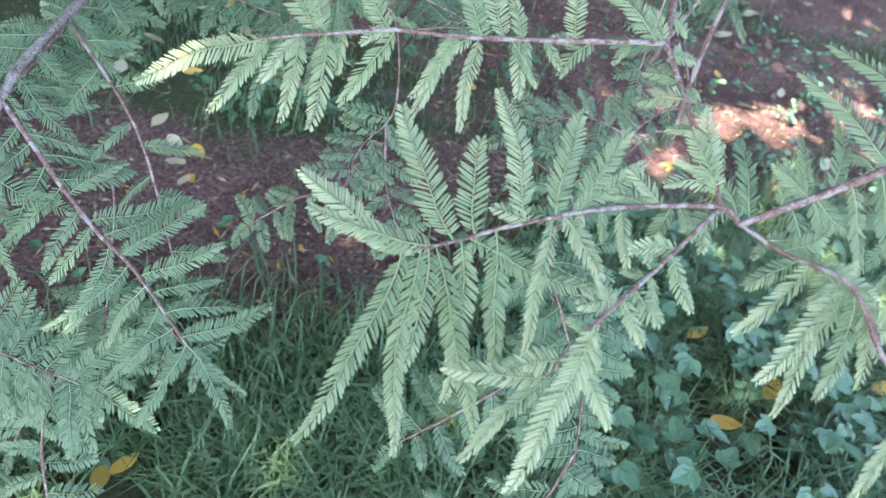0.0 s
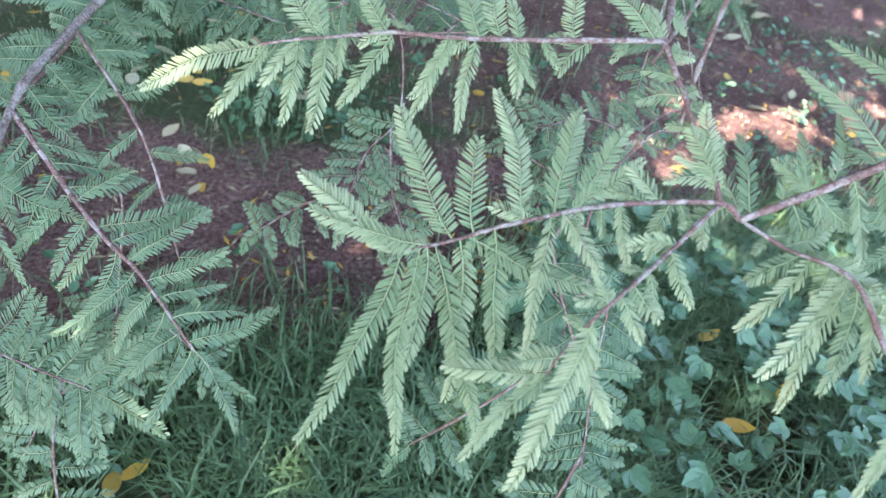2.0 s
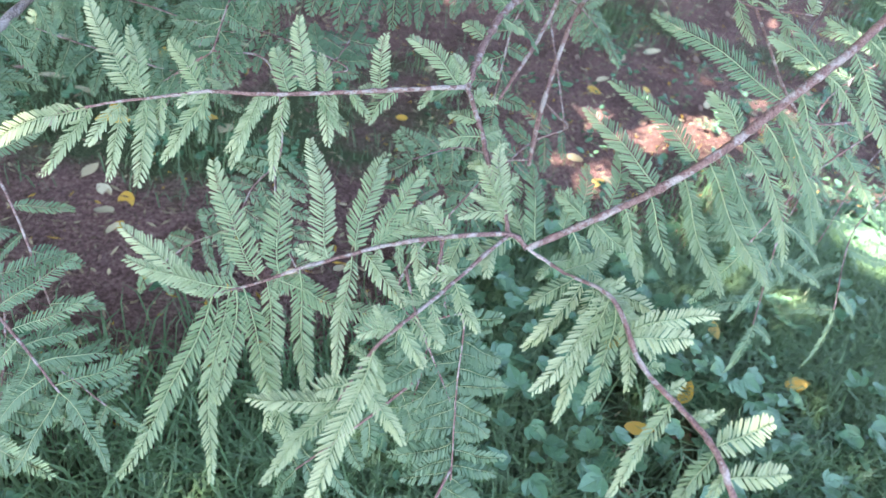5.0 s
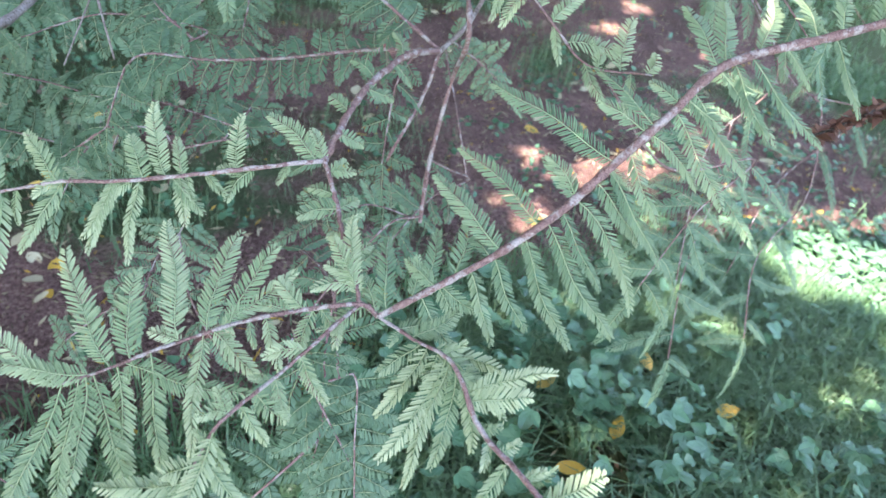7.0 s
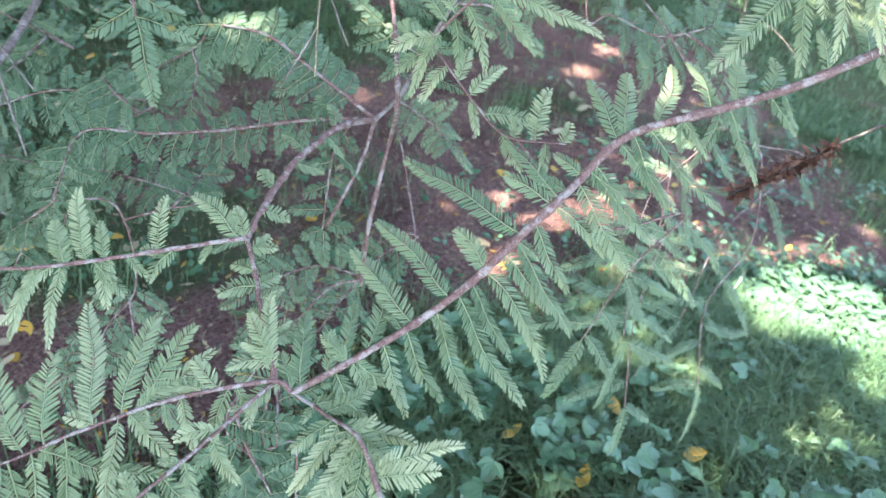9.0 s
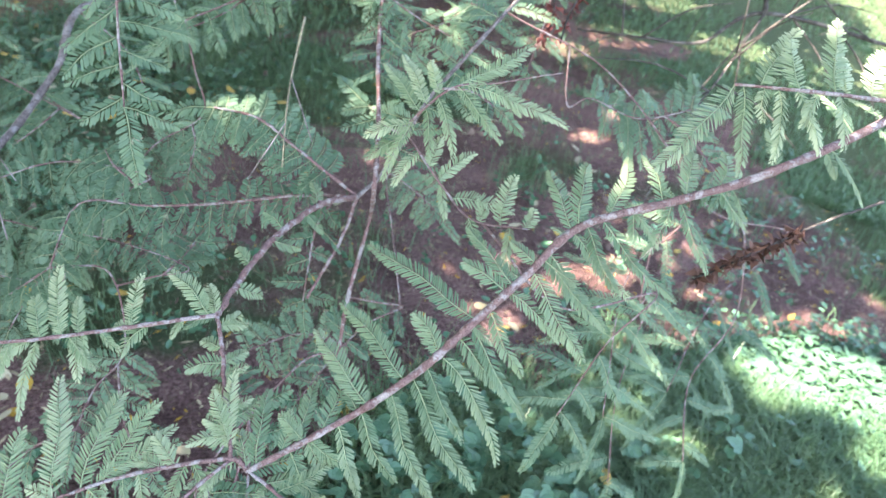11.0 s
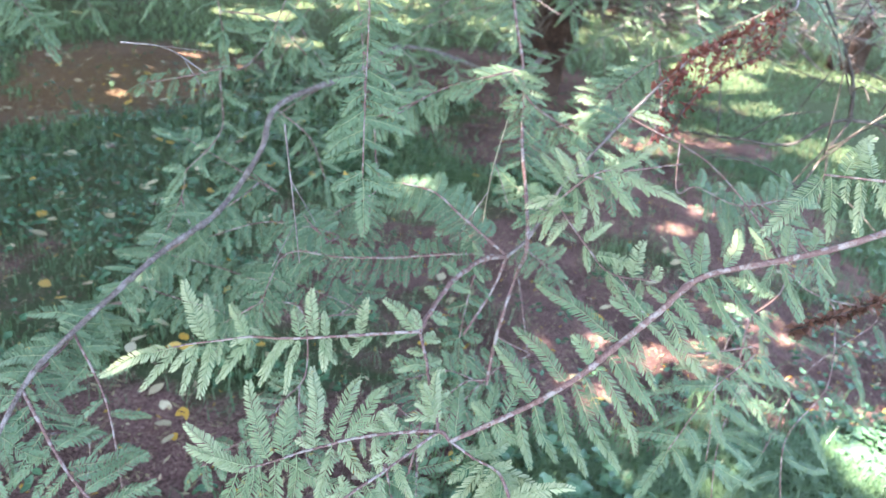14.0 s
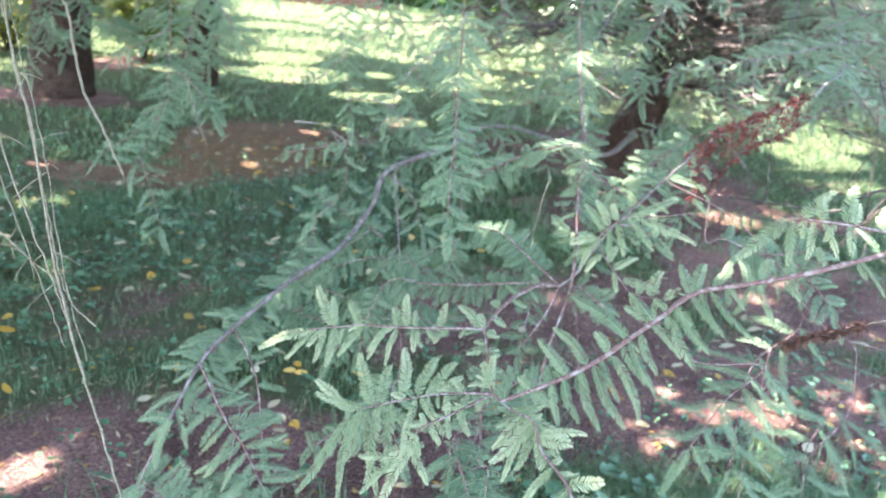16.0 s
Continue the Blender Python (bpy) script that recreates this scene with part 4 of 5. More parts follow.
    for k in range(26):
        start = TRUNK + Vector((rng.uniform(-0.05, 0.25), -0.1, rng.uniform(0.75, 1.25)))
        tip = Vector((rng.uniform(0.5, 1.75), rng.uniform(2.3, 3.4), rng.uniform(1.12, 1.5)))
        mid = start.lerp(tip, 0.5) + Vector((rng.uniform(-0.1, 0.25), rng.uniform(-0.15, 0.15), rng.uniform(0.0, 0.16)))
        ob, line = limb([start, mid, tip], rng.uniform(0.005, 0.009), 0.0018, M_DEADWOOD if k % 3 else M_LIMB, tree, per=6, seed=400 + k, name="dead_branch", label="bare dark dead branch")
        for i in range(8):
            at, d = along(line, rng.uniform(0.3, 1.0))
            go = (d * rng.uniform(-0.3, 1) + Vector([rng.uniform(-1, 1) for _ in range(3)])).normalized() * rng.uniform(0.12, 0.4)
            limb([at, at + go * 0.5 + Vector((0, 0, 0.03)), at + go], 0.0022, 0.0009, M_LIMB if i % 2 else M_DEADWOOD, ob, per=3, seed=430 + i, name="twig")
    rng = random.Random(88)
    for pts, r, seed in ((R, 0.0045, 84), (R2, 0.005, 85), (R3, 0.003, 86)):
        ob, line = limb(pts, r, r * 0.5, M_DEADWOOD, tree, seed=seed, name="dead_branch", label="bare dark dead branch")
        for i in range(10):
            at, d = along(line, rng.uniform(0.05, 0.95))
            go = (d * rng.uniform(-0.4, 1) + Vector([rng.uniform(-1, 1) for _ in range(3)])).normalized() * rng.uniform(0.12, 0.35)
            limb([at, at + go * 0.5 + Vector((0, 0, 0.02)), at + go], 0.0022, 0.0008, M_DEADWOOD, ob, per=3, seed=seed + i, name="twig")


main_tree()

# ---- trees round the place ----
def leaf_cloud(rng, count, place, size, base=None):
    """Many small leaf blades: verts and faces. base: where their tree stands, for crowns that let the sun through the gaps."""
    verts, faces = [], []
    for _ in range(count):
        p = place(rng)
        if p is None:
            continue
        d = Vector((rng.gauss(0, 1), rng.gauss(0, 1), rng.gauss(-0.2, 0.6))).normalized()
        s = d.cross(Vector((rng.gauss(0, 1), rng.gauss(0, 1), rng.gauss(0, 1)))).normalized()
        a = size * rng.uniform(0.6, 1.3)
        if base is not None and any(open_to_sun(p + base + d * a * k) for k in (0, 0.5, 1)):
            continue
        n = len(verts)
        verts += [p, p + d * a * 0.45 + s * a * 0.26, p + d * a, p + d * a * 0.45 - s * a * 0.26]
        faces.append((n, n + 1, n + 2, n + 3))
    return verts, faces


# holes cut in the crowns for chosen sun spots: ground places and widths
GAPS_NEAR = [(0.09, 0.42, 0.055), (0.28, 0.32, 0.035), (0.26, 0.195, 0.035), (0.16, 0.21, 0.025), (0.43, 0.24, 0.012), (-0.18, 0.39, 0.055), (1.3, 1.0, 0.09), (1.27, 0.87, 0.07), (1.4, 0.87, 0.12),
             (1.51, 0.95, 0.11), (1.41, 0.99, 0.1), (1.47, 1.09, 0.06), (1.33, 1.07, 0.06), (1.16, 1.25, 0.035), (1.28, 1.22, 0.045), (0.45, 0.76, 0.03), (0.82, 1.4, 0.08), (0.63, 1.49, 0.05), (0.44, 1.37, 0.04), (0.68, 1.45, 0.05), (0.99, 1.45, 0.07),
             (0.57, 1.16, 0.05), (1.2, 0.6, 0.05), (1.08, 0.52, 0.045), (1.3, 0.68, 0.05), (-1.0, 0.62, 0.09), (-0.42, 0.2, 0.04)]
GAPS_FAR = [(1.49, 2.75, 0.09), (1.29, 2.51, 0.1), (0.16, 2.23, 0.05), (0.31, 2.16, 0.06), (1.67, 2.3, 0.07), (1.43, 3.66, 0.18), (2.77, 4.0, 0.25), (2.62, 5.1, 0.4), (1.53, 4.32, 0.17), (1.94, 4.01, 0.22),
            (2.81, 5.97, 0.45), (3.2, 6.8, 0.45), (-0.4, 2.75, 0.05), (-1.6, 2.2, 0.05), (-2.4, 2.4, 0.07), (-2.7, 7.3, 0.6), (-3.5, 7.1, 0.3), (-2.78, 5.3, 0.18), (-3.4, 10.1, 0.8),
            (-1.8, 9.8, 0.65), (-5.0, 12.2, 0.8), (-5.2, 15.0, 1.4), (-3.3, 14.0, 1.2), (-3.6, 17.0, 1.5), (-3.3, 8.4, 0.5), (-2.3, 11.4, 0.4), (0.3, 9.5, 0.35), (-0.3, 7.0, 0.35), (-1.6, 6.4, 0.4), (-1.0, 5.3, 0.2), (-0.5, 8.3, 0.6)]
fleck = random.Random(41)
GAPS = GAPS_NEAR + GAPS_FAR + [(fleck.uniform(-0.6, 0.4), fleck.uniform(1.0, 3.4), fleck.uniform(0.025, 0.05)) for _ in range(12)] + [(fleck.uniform(-5, 0.6), fleck.uniform(6.5, 15.0), fleck.uniform(0.12, 0.35)) for _ in range(24)] + [(fleck.uniform(-3.0, -0.6), fleck.uniform(2.0, 5.0), fleck.uniform(0.03, 0.07)) for _ in range(14)]


def open_to_sun(q):
    """Whether a leaf at a place would shade one of the sunny spots."""
    g = q - sun_dir * (q.z / sun_dir.z)
    g = q - sun_dir * ((q.z - height(g.x, g.y)) / sun_dir.z)
    return any((g.x - x) ** 2 + (g.y - y) ** 2 < w * w for x, y, w in GAPS)


def canopy_tree(at, top, spread, count, seed, low, lean=(0, 0), girth=0.28):
    rng = random.Random(seed)
    t = new("canopy_tree")
    at = Vector((at[0], at[1], height(at[0], at[1])))
    t.location = at
    tagged(t, "tall dark-trunked tree with a broad leafy crown that shapes the shade", "tree", "trees round the place")
    v, f = tube(smooth_line([(0, 0, -0.2), (0.05, 0, 0.5), (0.1, 0.1, low), (0, 0, top)], 6), girth, girth * 0.35, 14, 0.1, rng)
    mesh_object("trunk", v, f, M_TRUNK, t, "dark rough trunk", True)
    clumps = []
    for k in range(70):
        w, r = rng.uniform(0, 2 * math.pi), spread * math.sqrt(rng.random())
        z = rng.uniform(low, top)
        c = Vector((r * math.cos(w) + lean[0], r * math.sin(w) + lean[1], z))
        clumps.append((c, rng.uniform(0.5, 1.1)))
        if k < 12 and not any(open_to_sun(at + Vector((0, 0, z * 0.75)).lerp(c, u / 20)) for u in range(21)):
            v, f = tube(smooth_line([(0, 0, z * 0.75), c * 0.5 + Vector((0, 0, z * 0.42)), c], 4), 0.06, 0.015, 6, 0.1, rng)
            mesh_object("limb", v, f, M_TRUNK, t)

    def place(r):
        c, s = r.choice(clumps)
        p = c + Vector((r.gauss(0, 0.5), r.gauss(0, 0.5), r.gauss(0, 0.3))) * s
        return p
    v, f = leaf_cloud(rng, count, place, 0.2, at)
    mesh_object("crown", v, f, M_CANOPY, t)
    return t


def upper_crown():
    """The conifer's own crown, out of view above the low branches, added for its shade."""
    rng = random.Random(97)

    def place(r):
        z = r.uniform(2.1, 6.0)
        w, d = r.uniform(0, 2 * math.pi), (3.0 - 0.4 * z) * math.sqrt(r.random()) + 0.2
        p = TRUNK + Vector((d * math.cos(w), d * math.sin(w), z - 0.2 * d))
        return None if p.z < 1.9 else p
    v, f = leaf_cloud(rng, 15000, place, 0.16, Vector((0, 0, 0)))
    mesh_object("crown", v, f, M_CANOPY, tree)


upper_crown()
# the first two stand out of view, added to shade the foreground
canopy_tree((-4.2, -1.6, 0), 6.5, 3.9, 36000, 5, 3.2, (1.9, 1.0))
canopy_tree((-6.6, 3.0, 0), 6.5, 3.8, 25000, 6, 3.0, (2.2, 0.2))
canopy_tree((-3.95, 4.8, 0), 6.5, 3.6, 15000, 7, 2.0, (0.3, -0.4), 0.3)
canopy_tree((-3.3, 6.0, 0), 7.0, 2.8, 8000, 8, 1.5, (0, 0), 0.2)
canopy_tree((-7.5, 10.5, 0), 7.0, 3.2, 8000, 12, 1.2)
canopy_tree((1.8, 21.0, 0), 8.0, 3.0, 7000, 13, 1.6)
canopy_tree((2.7, 9.6, 0), 7.0, 2.6, 9000, 17, 1.3)
canopy_tree((5.5, 15.0, 0), 8.0, 3.0, 7000, 14, 1.6)


def twiggy_conifer(at, seed):
    t = new("conifer_tree")
    t.location = (at[0], at[1], height(at[0], at[1]))
    tagged(t, "conifer with bare grey lower twigs and red-brown trunk", "tree", "trees round the place")
    bristling_trunk(t, seed)


twiggy_conifer((4.9, 7.4), 92)


def far_woods():
    rng = random.Random(90)

    def place(r):
        w = r.uniform(-1.6, 1.6)
        d = r.uniform(24, 40)
        h = 10 * (0.8 + 0.2 * math.sin(w * 9) + 0.15 * math.sin(w * 23))
        return Vector((d * math.sin(w), d * math.cos(w), 1.7 + h * r.random()))
    v, f = leaf_cloud(rng, 42000, place, 0.85)
    tagged(mesh_object("far_woods", v, f, M_CANOPY), "dark green belt of trees beyond the lawn", "woods", kind="stuff")


far_woods()


def plank_fence(start, end, count, tall):
    """Upright weathered boards on two rails."""
    rng = random.Random(93)
    t = new("fence")
    t.location = (*start, height(*start))
    tagged(t, "weathered red-brown board fence beyond the lawn", "fence")
    a, b = Vector((*start, height(*start))), Vector((*end, height(*end)))
    run = b - a
    for k in range(count):
        p = run * (k + 0.5) / count
        v, f = box(run.length / count * 0.9, 0.025, tall * rng.uniform(0.94, 1.05))
        ob = mesh_object("board", v, f, M_BOARD, t)
        ob.matrix_basis = Matrix.Translation(p + Vector((0, 0, tall * 0.5 - 0.05))) @ Matrix.Rotation(math.atan2(run.y, run.x), 4, "Z") @ Matrix.Rotation(rng.uniform(-0.02, 0.02), 4, "Y")
    for z in (0.35, 0.8):
        v, f = box(run.length, 0.05, 0.09)
        ob = mesh_object("rail", v, f, M_BOARD, t)
        ob.matrix_basis = Matrix.Translation(run * 0.5 + Vector((0, 0, tall * z))) @ Matrix.Rotation(math.atan2(run.y, run.x), 4, "Z") @ Matrix.Translation((0, 0.04, 0))


def box(x, y, z):
    v = [(sx * x / 2, sy * y / 2, sz * z / 2) for sz in (-1, 1) for sy in (-1, 1) for sx in (-1, 1)]
    return v, [(0, 2, 3, 1), (4, 5, 7, 6), (0, 1, 5, 4), (2, 6, 7, 3), (0, 4, 6, 2), (1, 3, 7, 5)]


plank_fence((-9.6, 18.4), (-4.6, 20.2), 26, 1.7)


def shrub(at, size, mat, seed, label):
    rng = random.Random(seed)
    t = new("shrub")
    t.location = (*at, height(*at))
    tagged(t, label, "shrub")
    tips = []
    for k in range(14):
        w, n = rng.uniform(0, 6.28), rng.uniform(0.3, 1.0) * size
        tip = Vector((math.cos(w) * n * 0.7, math.sin(w) * n * 0.7, rng.uniform(0.5, 1.0) * size))
        v, f = tube(smooth_line([(0, 0, -0.05), tip * 0.5 + Vector((0, 0, 0.1)), tip], 4), 0.012, 0.004, 5)
        mesh_object("stem", v, f, M_TRUNK, t)
        tips.append(tip)

    def place(r):
        tip = r.choice(tips)
        return tip * r.uniform(0.35, 1.05) + Vector((r.gauss(0, 0.13), r.gauss(0, 0.13), r.gauss(0, 0.1))) * size
    v, f = leaf_cloud(rng, 2600, place, 0.09)
    mesh_object("leaves", v, f, mat, t)


M_SHRUB = leaf_material("yellowing_shrub", (0.08, 0.1, 0.02), (0.14, 0.15, 0.03), (0.24, 0.22, 0.05), 0.25)
shrub((-4.6, 7.2), 1.0, M_SHRUB, 15, "yellow-green leafy shrub behind the dark trunk")
shrub((-5.9, 6.6), 1.0, M_SHRUB, 16, "yellow-green leafy shrub behind the dark trunk")


# ---- grass, weeds, litter and fallen leaves ----
# large fallen leaves that lie open on the grass: place and look
BRIGHT = [(0.545, 0.475, 0), (0.436, 0.58, 0), (0.43, 0.43, 0), (0.763, 0.529, 0), (0.678, 0.675, 0), (-0.378, 0.28, 0), (0.16, 1.56, 0), (0.13, 1.39, 0), (-0.81, 2.34, 0), (-0.54, 1.23, 0), (-0.93, 1.41, 0), (-0.44, 0.91, 0), (-0.12, 0.79, 1), (-0.52, 1.02, 1)]


def covered(x, y):
    """Whether a plant at a place would hide one of those leaves."""
    return any(abs(x - a) < 0.05 and -0.13 < y - b < 0.035 for a, b, _ in BRIGHT)


def in_bed(x, y):
    """The sunlit bed of broad-leaved weeds, where little grass grows."""
    return ((x - 1.42) / 0.26) ** 2 + ((y - 0.94) / 0.17) ** 2 < 1


def grass():
    rng = random.Random(61)
    verts, faces = [], []

    def blade(x, y, h, w):
        if covered(x, y) or in_bed(x, y) and rng.random() < 0.93:
            return
        z = height(x, y)
        a = rng.uniform(0, 2 * math.pi)
        d = Vector((math.cos(a), math.sin(a), 0)) * h * rng.uniform(0.15, 0.95)
        s = Vector((-math.sin(a), math.cos(a), 0)) * w
        p = Vector((x, y, z - 0.003))
        m = p + d * 0.35 + Vector((0, 0, h * 0.62))
        t = p + d + Vector((0, 0, h * rng.uniform(0.55, 0.95)))
        n = len(verts)
        verts.extend((p - s, p + s, m + s * 0.8, m - s * 0.8, t))
        faces.extend(((n, n + 1, n + 2, n + 3), (n + 3, n + 2, n + 4)))
    for _ in range(80000):
        x, y = rng.uniform(-2.4, 2.4), rng.uniform(0.0, 3.6)
        lush = 0.5 + 0.9 * noise.noise(Vector((x * 2.2, y * 2.2, 9)))
        if rng.random() < soil(x, y) * 0.97 + 0.02 or rng.random() > 0.25 + lush:
            continue
        blade(x, y, rng.uniform(0.02, 0.06) + 0.08 * max(0, lush - 0.2) * (0.15 if x < -0.4 else 1), rng.uniform(0.0008, 0.0018))
    for _ in range(22000):
        x, y = rng.gauss(0.95, 0.35), rng.gauss(0.7, 0.25)
        if rng.random() < soil(x, y):
            continue
        blade(x, y, rng.uniform(0.05, 0.16), rng.uniform(0.001, 0.002))
    for _ in range(9000):
        x, y = rng.gauss(0.0, 0.28), rng.gauss(0.36, 0.11)
        blade(x, y, rng.uniform(0.05, 0.15), rng.uniform(0.001, 0.0022))
    for _ in range(20000):
        x, y = rng.gauss(0.6, 0.2), rng.gauss(0.6, 0.14)
        blade(x, y, rng.uniform(0.05, 0.14), rng.uniform(0.001, 0.002))
    for _ in range(125000):
        u = rng.random() ** 2
        d = 3.2 + 24 * u
        w = rng.uniform(-1.1, 0.9)
        x, y = d * math.sin(w), d * math.cos(w) - 0.4
        if rng.random() < soil(x, y) * 0.97 or d < 9 and noise.noise(Vector((x * 1.3, y * 1.3, 7))) < rng.uniform(-0.45, 0.05):
            continue
        blade(x, y, rng.uniform(0.02, 0.07), 0.0018 + 0.0007 * d)
    tagged(mesh_object("grass", verts, faces, M_GRASS), "tufts of uneven green grass on the soil", "grass", kind="stuff")


grass()


def leaf_blade(length, width, rng, cup=0.2, curl=0.15, steps=4):
    """An ovate leaf along +x with a folded midrib: verts and faces."""
    n, verts, faces = steps, [], []
    for i in range(n + 1):
        u = i / n
        w = width * 0.5 * math.sin(math.pi * u**0.8) ** 0.8 * (1 + 0.08 * rng.uniform(-1, 1))
        z = length * curl * (u - 0.4) ** 2
        verts += [(length * u, -w, z + w * cup), (length * u, 0, z), (length * u, w, z + w * cup)]
    for i in range(n):
        a = i * 3
        faces += [(a, a + 1, a + 4, a + 3), (a + 1, a + 2, a + 5, a + 4)]
    return verts, faces


def weeds():
    rng = random.Random(64)
    verts, faces = [], []
    spots = [(rng.uniform(-3.2, 2.2), rng.uniform(0.05, 4.4)) for _ in range(3400)] + [(rng.uniform(-2.4, -0.2), rng.uniform(1.4, 3.4)) for _ in range(1100)] + [(rng.gauss(1.0, 0.3), rng.gauss(0.75, 0.25)) for _ in range(150)] + [(rng.gauss(1.42, 0.14), rng.gauss(0.94, 0.1)) for _ in range(900)] + [(rng.uniform(0.6, 1.7), rng.uniform(0.9, 1.9)) for _ in range(380)]
    for x, y in spots:
        if soil(x, y) > (0.55 if x < 0.5 or y > 2.0 else 0.97) and rng.random() < 0.75 or noise.noise(Vector((x * 1.6, y * 1.6, 3))) < -0.12 and rng.random() < 0.8:
            continue
        if covered(x, y):
            continue
        z = height(x, y)
        bed = in_bed(x, y)
        tall = rng.uniform(0.02, 0.06 if bed else 0.1)
        for k in range(rng.randint(4, 8)):
            L = rng.uniform(0.02, 0.04) if bed else rng.uniform(0.011, 0.03)
            lv, lf = leaf_blade(L, L * rng.uniform(0.5, 0.8), rng)
            h = tall * rng.uniform(0.3, 1)
            m = Matrix.Translation((x + rng.gauss(0, 0.012), y + rng.gauss(0, 0.012), z + h)) @ Euler((rng.uniform(-0.4, 0.4), rng.uniform(-0.5, 0.45), rng.uniform(0, 6.28))).to_matrix().to_4x4()
            n = len(verts)
            verts += [m @ Vector(q) for q in lv]
            faces += [tuple(i + n for i in q) for q in lf]
    for _ in range(240):
        x, y = rng.gauss(0.56, 0.2), rng.gauss(0.52, 0.13)
        if soil(x, y) > 0.8 or covered(x, y):
            continue
        for k in range(rng.randint(3, 6)):
            L = rng.uniform(0.018, 0.042)
            a, h = rng.uniform(0, 6.28), rng.uniform(0.03, 0.13)
            base = Matrix.Translation((x + rng.gauss(0, 0.02), y + rng.gauss(0, 0.02), height(x, y) + h)) @ Euler((rng.uniform(-0.5, 0.5), rng.uniform(-0.3, 0.6), a)).to_matrix().to_4x4()
            for turn, part_size in ((-0.9, 0.7), (0, 1.0), (0.9, 0.7)):
                lv, lf = leaf_blade(L * part_size, L * part_size * 0.62, rng)
                m = base @ Matrix.Rotation(turn, 4, "Z")
                n = len(verts)
                verts += [m @ Vector(q) for q in lv]
                faces += [tuple(i + n for i in q) for q in lf]
    tagged(mesh_object("weeds", verts, faces, M_WEED), "low broad-leaved weeds among the grass", "weeds", kind="stuff")


weeds()


def litter():
    rng = random.Random(65)
    verts, faces = [], []
    for _ in range(60000):
        x, y = rng.uniform(-2.6, 2.2), rng.uniform(0.1, 4.6)
        if rng.random() > 0.25 + soil(x, y):
            continue
        a, L, w = rng.uniform(0, 6.28), rng.uniform(0.006, 0.034), rng.uniform(0.0007, 0.0036)
        d, s = Vector((math.cos(a), math.sin(a), rng.uniform(-0.1, 0.3))) * L, Vector((-math.sin(a), math.cos(a), rng.uniform(-0.5, 0.5))) * w
        p = Vector((x, y, height(x, y) + 0.003))
        n = len(verts)
        verts += [p, p + d * 0.5 + s, p + d, p + d * 0.5 - s]
        faces.append((n, n + 1, n + 2, n + 3))
    index = [1 if i % 3 == 0 else 2 if i % 11 == 0 else 0 for i in range(len(faces))]
    tagged(mesh_object("needle_litter", verts, faces, [M_BROWN, M_TAN, M_YELLOW], index=index), "brown needles and crumbs of dead leaves on soil", "litter", kind="stuff")


litter()


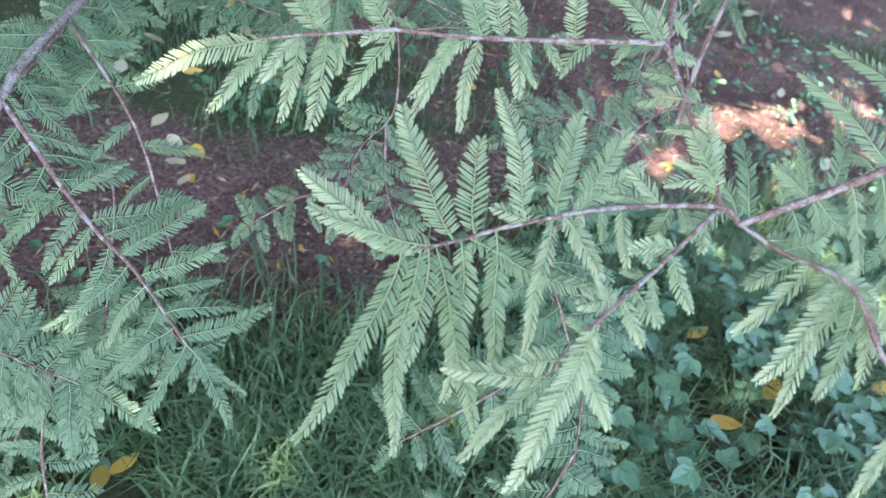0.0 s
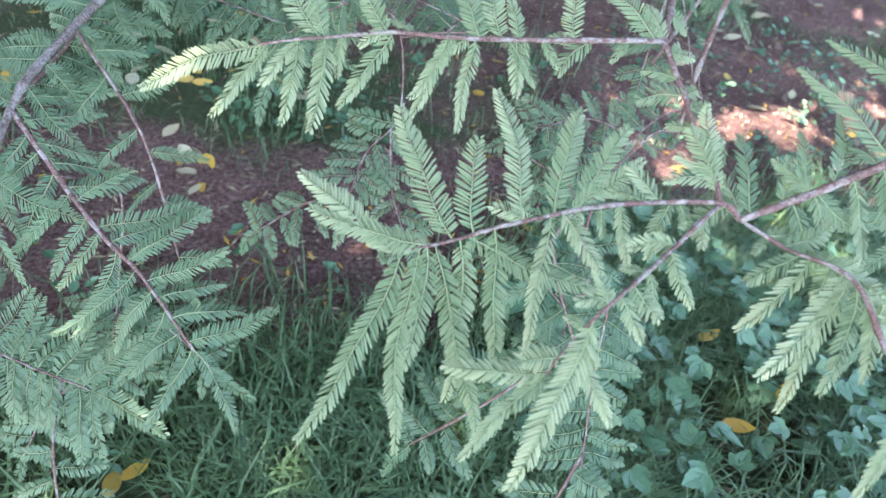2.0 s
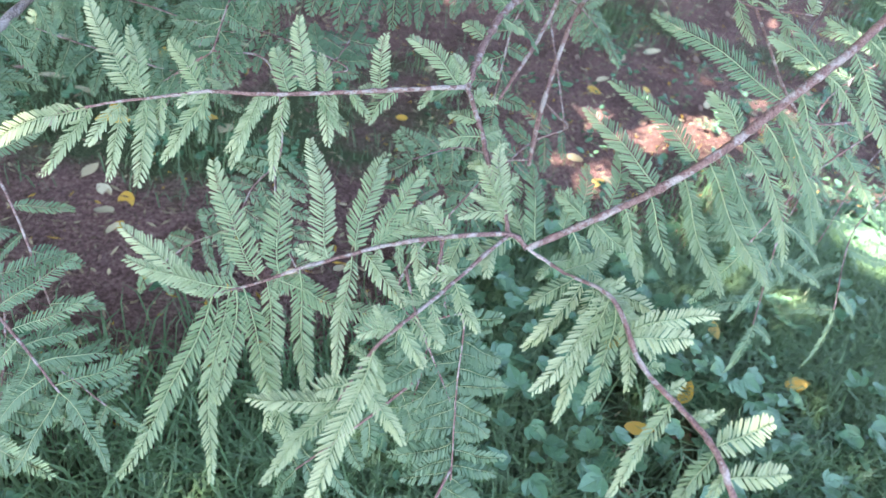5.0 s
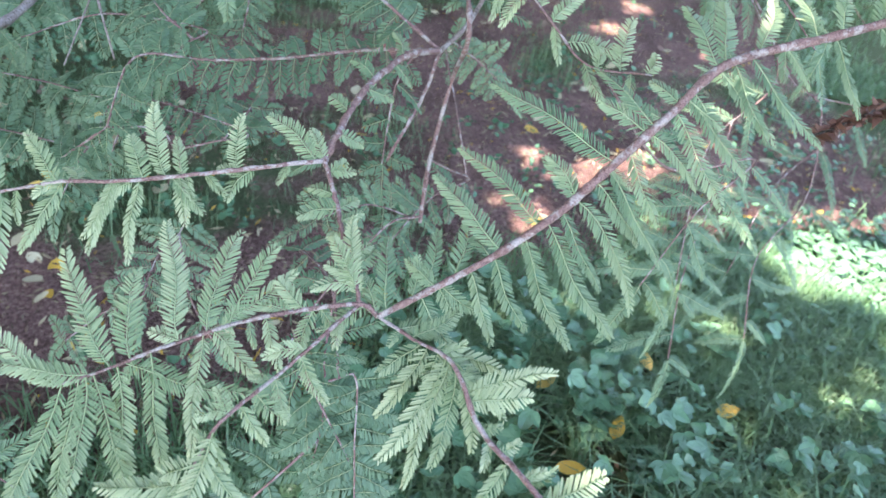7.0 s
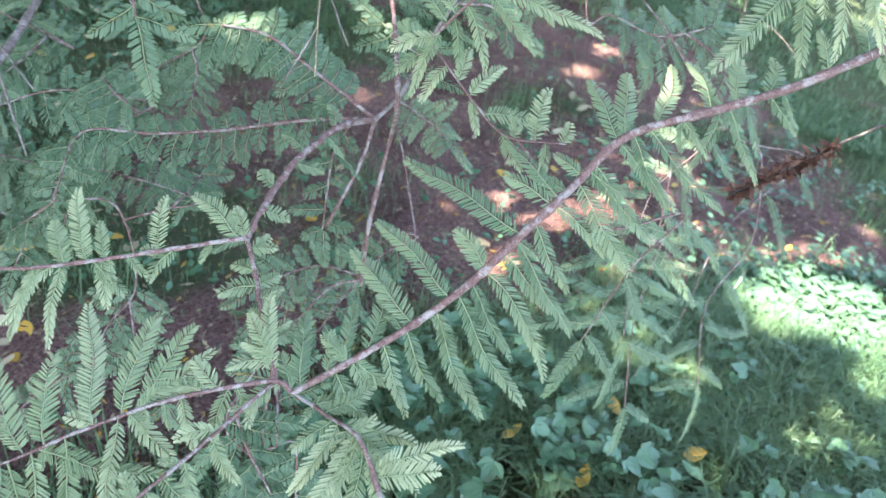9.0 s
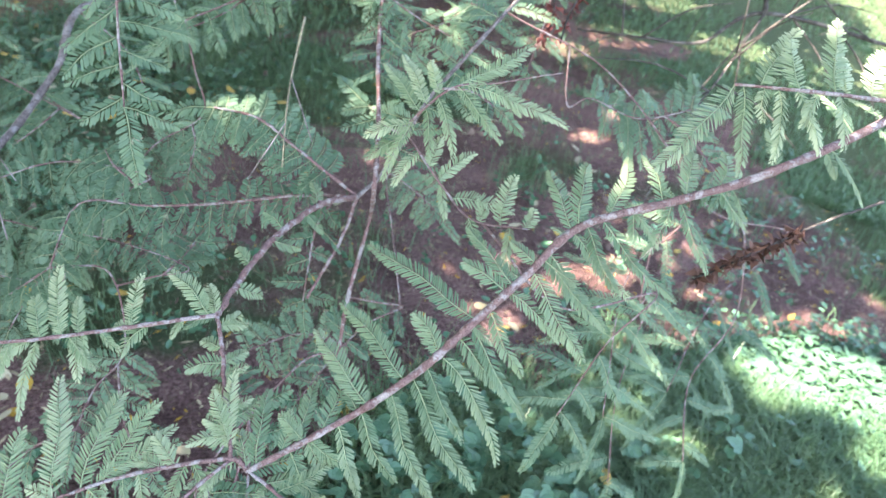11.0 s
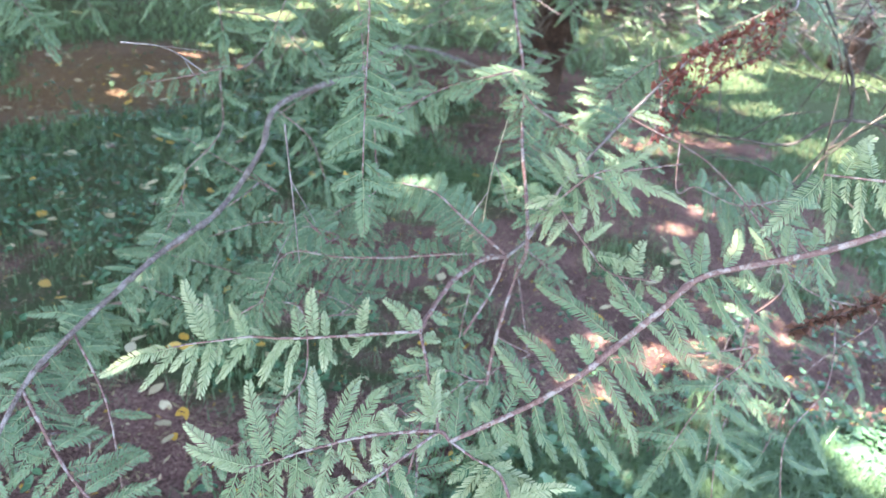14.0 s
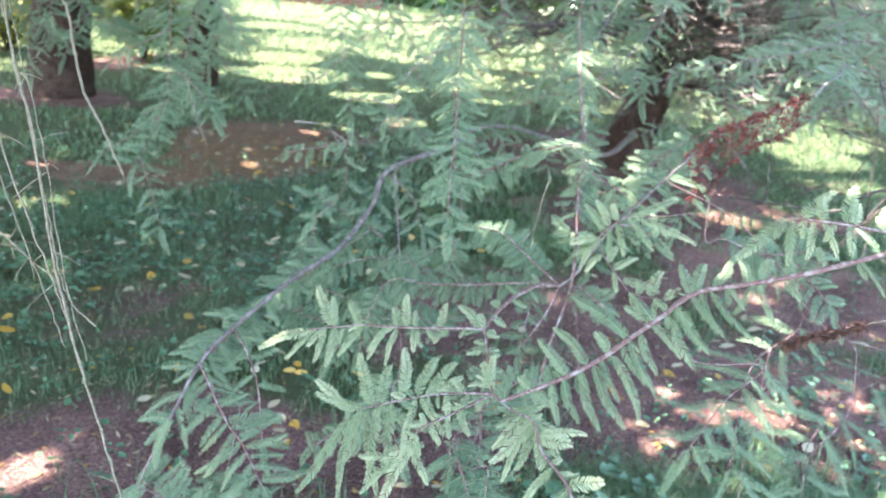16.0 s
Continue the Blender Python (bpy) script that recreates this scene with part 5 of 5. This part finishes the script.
def fallen_leaves():
    rng = random.Random(66)
    looks = [("yellow", M_YELLOW, "yellow fallen leaf lying on the grass"), ("tan", M_TAN, "pale tan dry fallen leaf on the ground"), ("brown", M_BROWN, "curled brown fallen leaf on the soil")]
    meshes = {}
    for key, mat, _ in looks:
        for k in range(3):
            v, f = leaf_blade(0.055, rng.uniform(0.024, 0.034), rng, rng.uniform(0.1, 0.5), rng.uniform(0.1, 0.6), 8)
            me = bpy.data.meshes.new("fallen_leaf")
            me.from_pydata(v, [], f)
            me.materials.append(mat)
            me.polygons.foreach_set("use_smooth", [True] * len(me.polygons))
            meshes[key, k] = me
    spots = [*BRIGHT, (-1.26, 1.95, 0), (-0.56, 1.28, 0), (-1.57, 1.29, 0), (-1.22, 0.85, 0), (-0.4, 0.31, 0), (-0.54, 1.21, 0), (-1.3, 1.75, 1), (-0.9, 1.5, 1)]
    spots += [(rng.uniform(-2.4, -0.2), rng.uniform(0.9, 4.2), rng.choice((0, 1, 1, 1, 2))) for _ in range(170)]
    spots += [(rng.uniform(-0.6, 1.8), rng.uniform(0.4, 3.0), rng.choice((0, 1, 2, 2))) for _ in range(45)]
    spots += [(rng.uniform(-2.6, -0.5), rng.uniform(2.0, 4.4), rng.choice((1, 1, 1, 1, 0, 2))) for _ in range(60)]
    spots += [(rng.gauss(-1.6, 0.55), rng.gauss(3.7, 0.45), rng.choice((0, 1, 1))) for _ in range(34)]
    spots += [(rng.uniform(0.5, 1.7), rng.uniform(1.1, 2.6), rng.choice((1, 1, 2))) for _ in range(45)]
    shift = len(BRIGHT)
    for i, (x, y, kind) in enumerate(spots):
        key, _, label = looks[kind]
        ob = new("fallen_leaf", meshes[key, rng.randrange(3)])
        k = rng.uniform(0.6, 1.15) if i > shift + 7 else rng.uniform(0.75, 0.9)
        lift = 0.07 if i < 6 else 0.03 if soil(x, y) < 0.4 and y < 3 else 0.006
        ob.matrix_basis = pose(x, y, height(x, y) + lift, rng.uniform(-25, 25), rng.uniform(-20, 20), rng.uniform(0, 360)) @ Matrix.Scale(k, 4)
        tagged(ob, label, "leaf", "fallen leaves")


fallen_leaves()


# ---- dry vines and a bare stick hanging at the edge ----
def hanging(points, r, seed, name, label, mat, up, hairs):
    rng = random.Random(seed)
    pts = [Vector(p) for p in points]
    if up:
        pts = [pts[0] + Vector((-0.1, 0.15, 1.4)), pts[0] + Vector((-0.03, 0.04, 0.5)), *pts]
    line = smooth_line(pts, 7)
    line = [p + Vector([rng.uniform(-1, 1) for _ in range(3)]) * 0.0012 for p in line]
    v, f = tube(line, r, r * 0.7, 6, 0.35, rng)
    ob = mesh_object(name, v, f, mat, None, smooth=True)
    for _ in range(hairs):
        at, d = along(line, rng.uniform(0.3, 1.0))
        go = (d * 0.3 + Vector([rng.uniform(-1, 1) for _ in range(3)])).normalized() * rng.uniform(0.006, 0.05)
        v, f = tube([at, at + go * 0.6, at + go + Vector((0, 0, -0.003))], 0.0007, 0.0004, 4)
        mesh_object("side_shoot", v, f, mat, ob)
    return tagged(ob, label, "vine" if name == "dry_vine" else "stick", "dry vines" if name == "dry_vine" else "")


for k, (pts, r) in enumerate(((VINE_A + [(VINE_A[-1][0] + 0.02, VINE_A[-1][1], 0.25), (VINE_A[-1][0] + 0.03, VINE_A[-1][1], 0.0)], 0.0021), (VINE_B, 0.0017), (VINE_C, 0.0017), (VINE_D, 0.0015), ([(x + 0.006, y + 0.004, z) for x, y, z in VINE_A[:5]], 0.0013), ([(x - 0.01, y, z - 0.02) for x, y, z in VINE_B[:5]], 0.0012))):
    hanging(pts, r * 0.75, 70 + k, "dry_vine", "thin pale dry vine hanging down to the ground", M_VINE, k != 3, 10)
hanging(STICK, 0.0028, 79, "bare_twig", "smooth bare grey-white twig hanging down", M_VINE, True, 3)
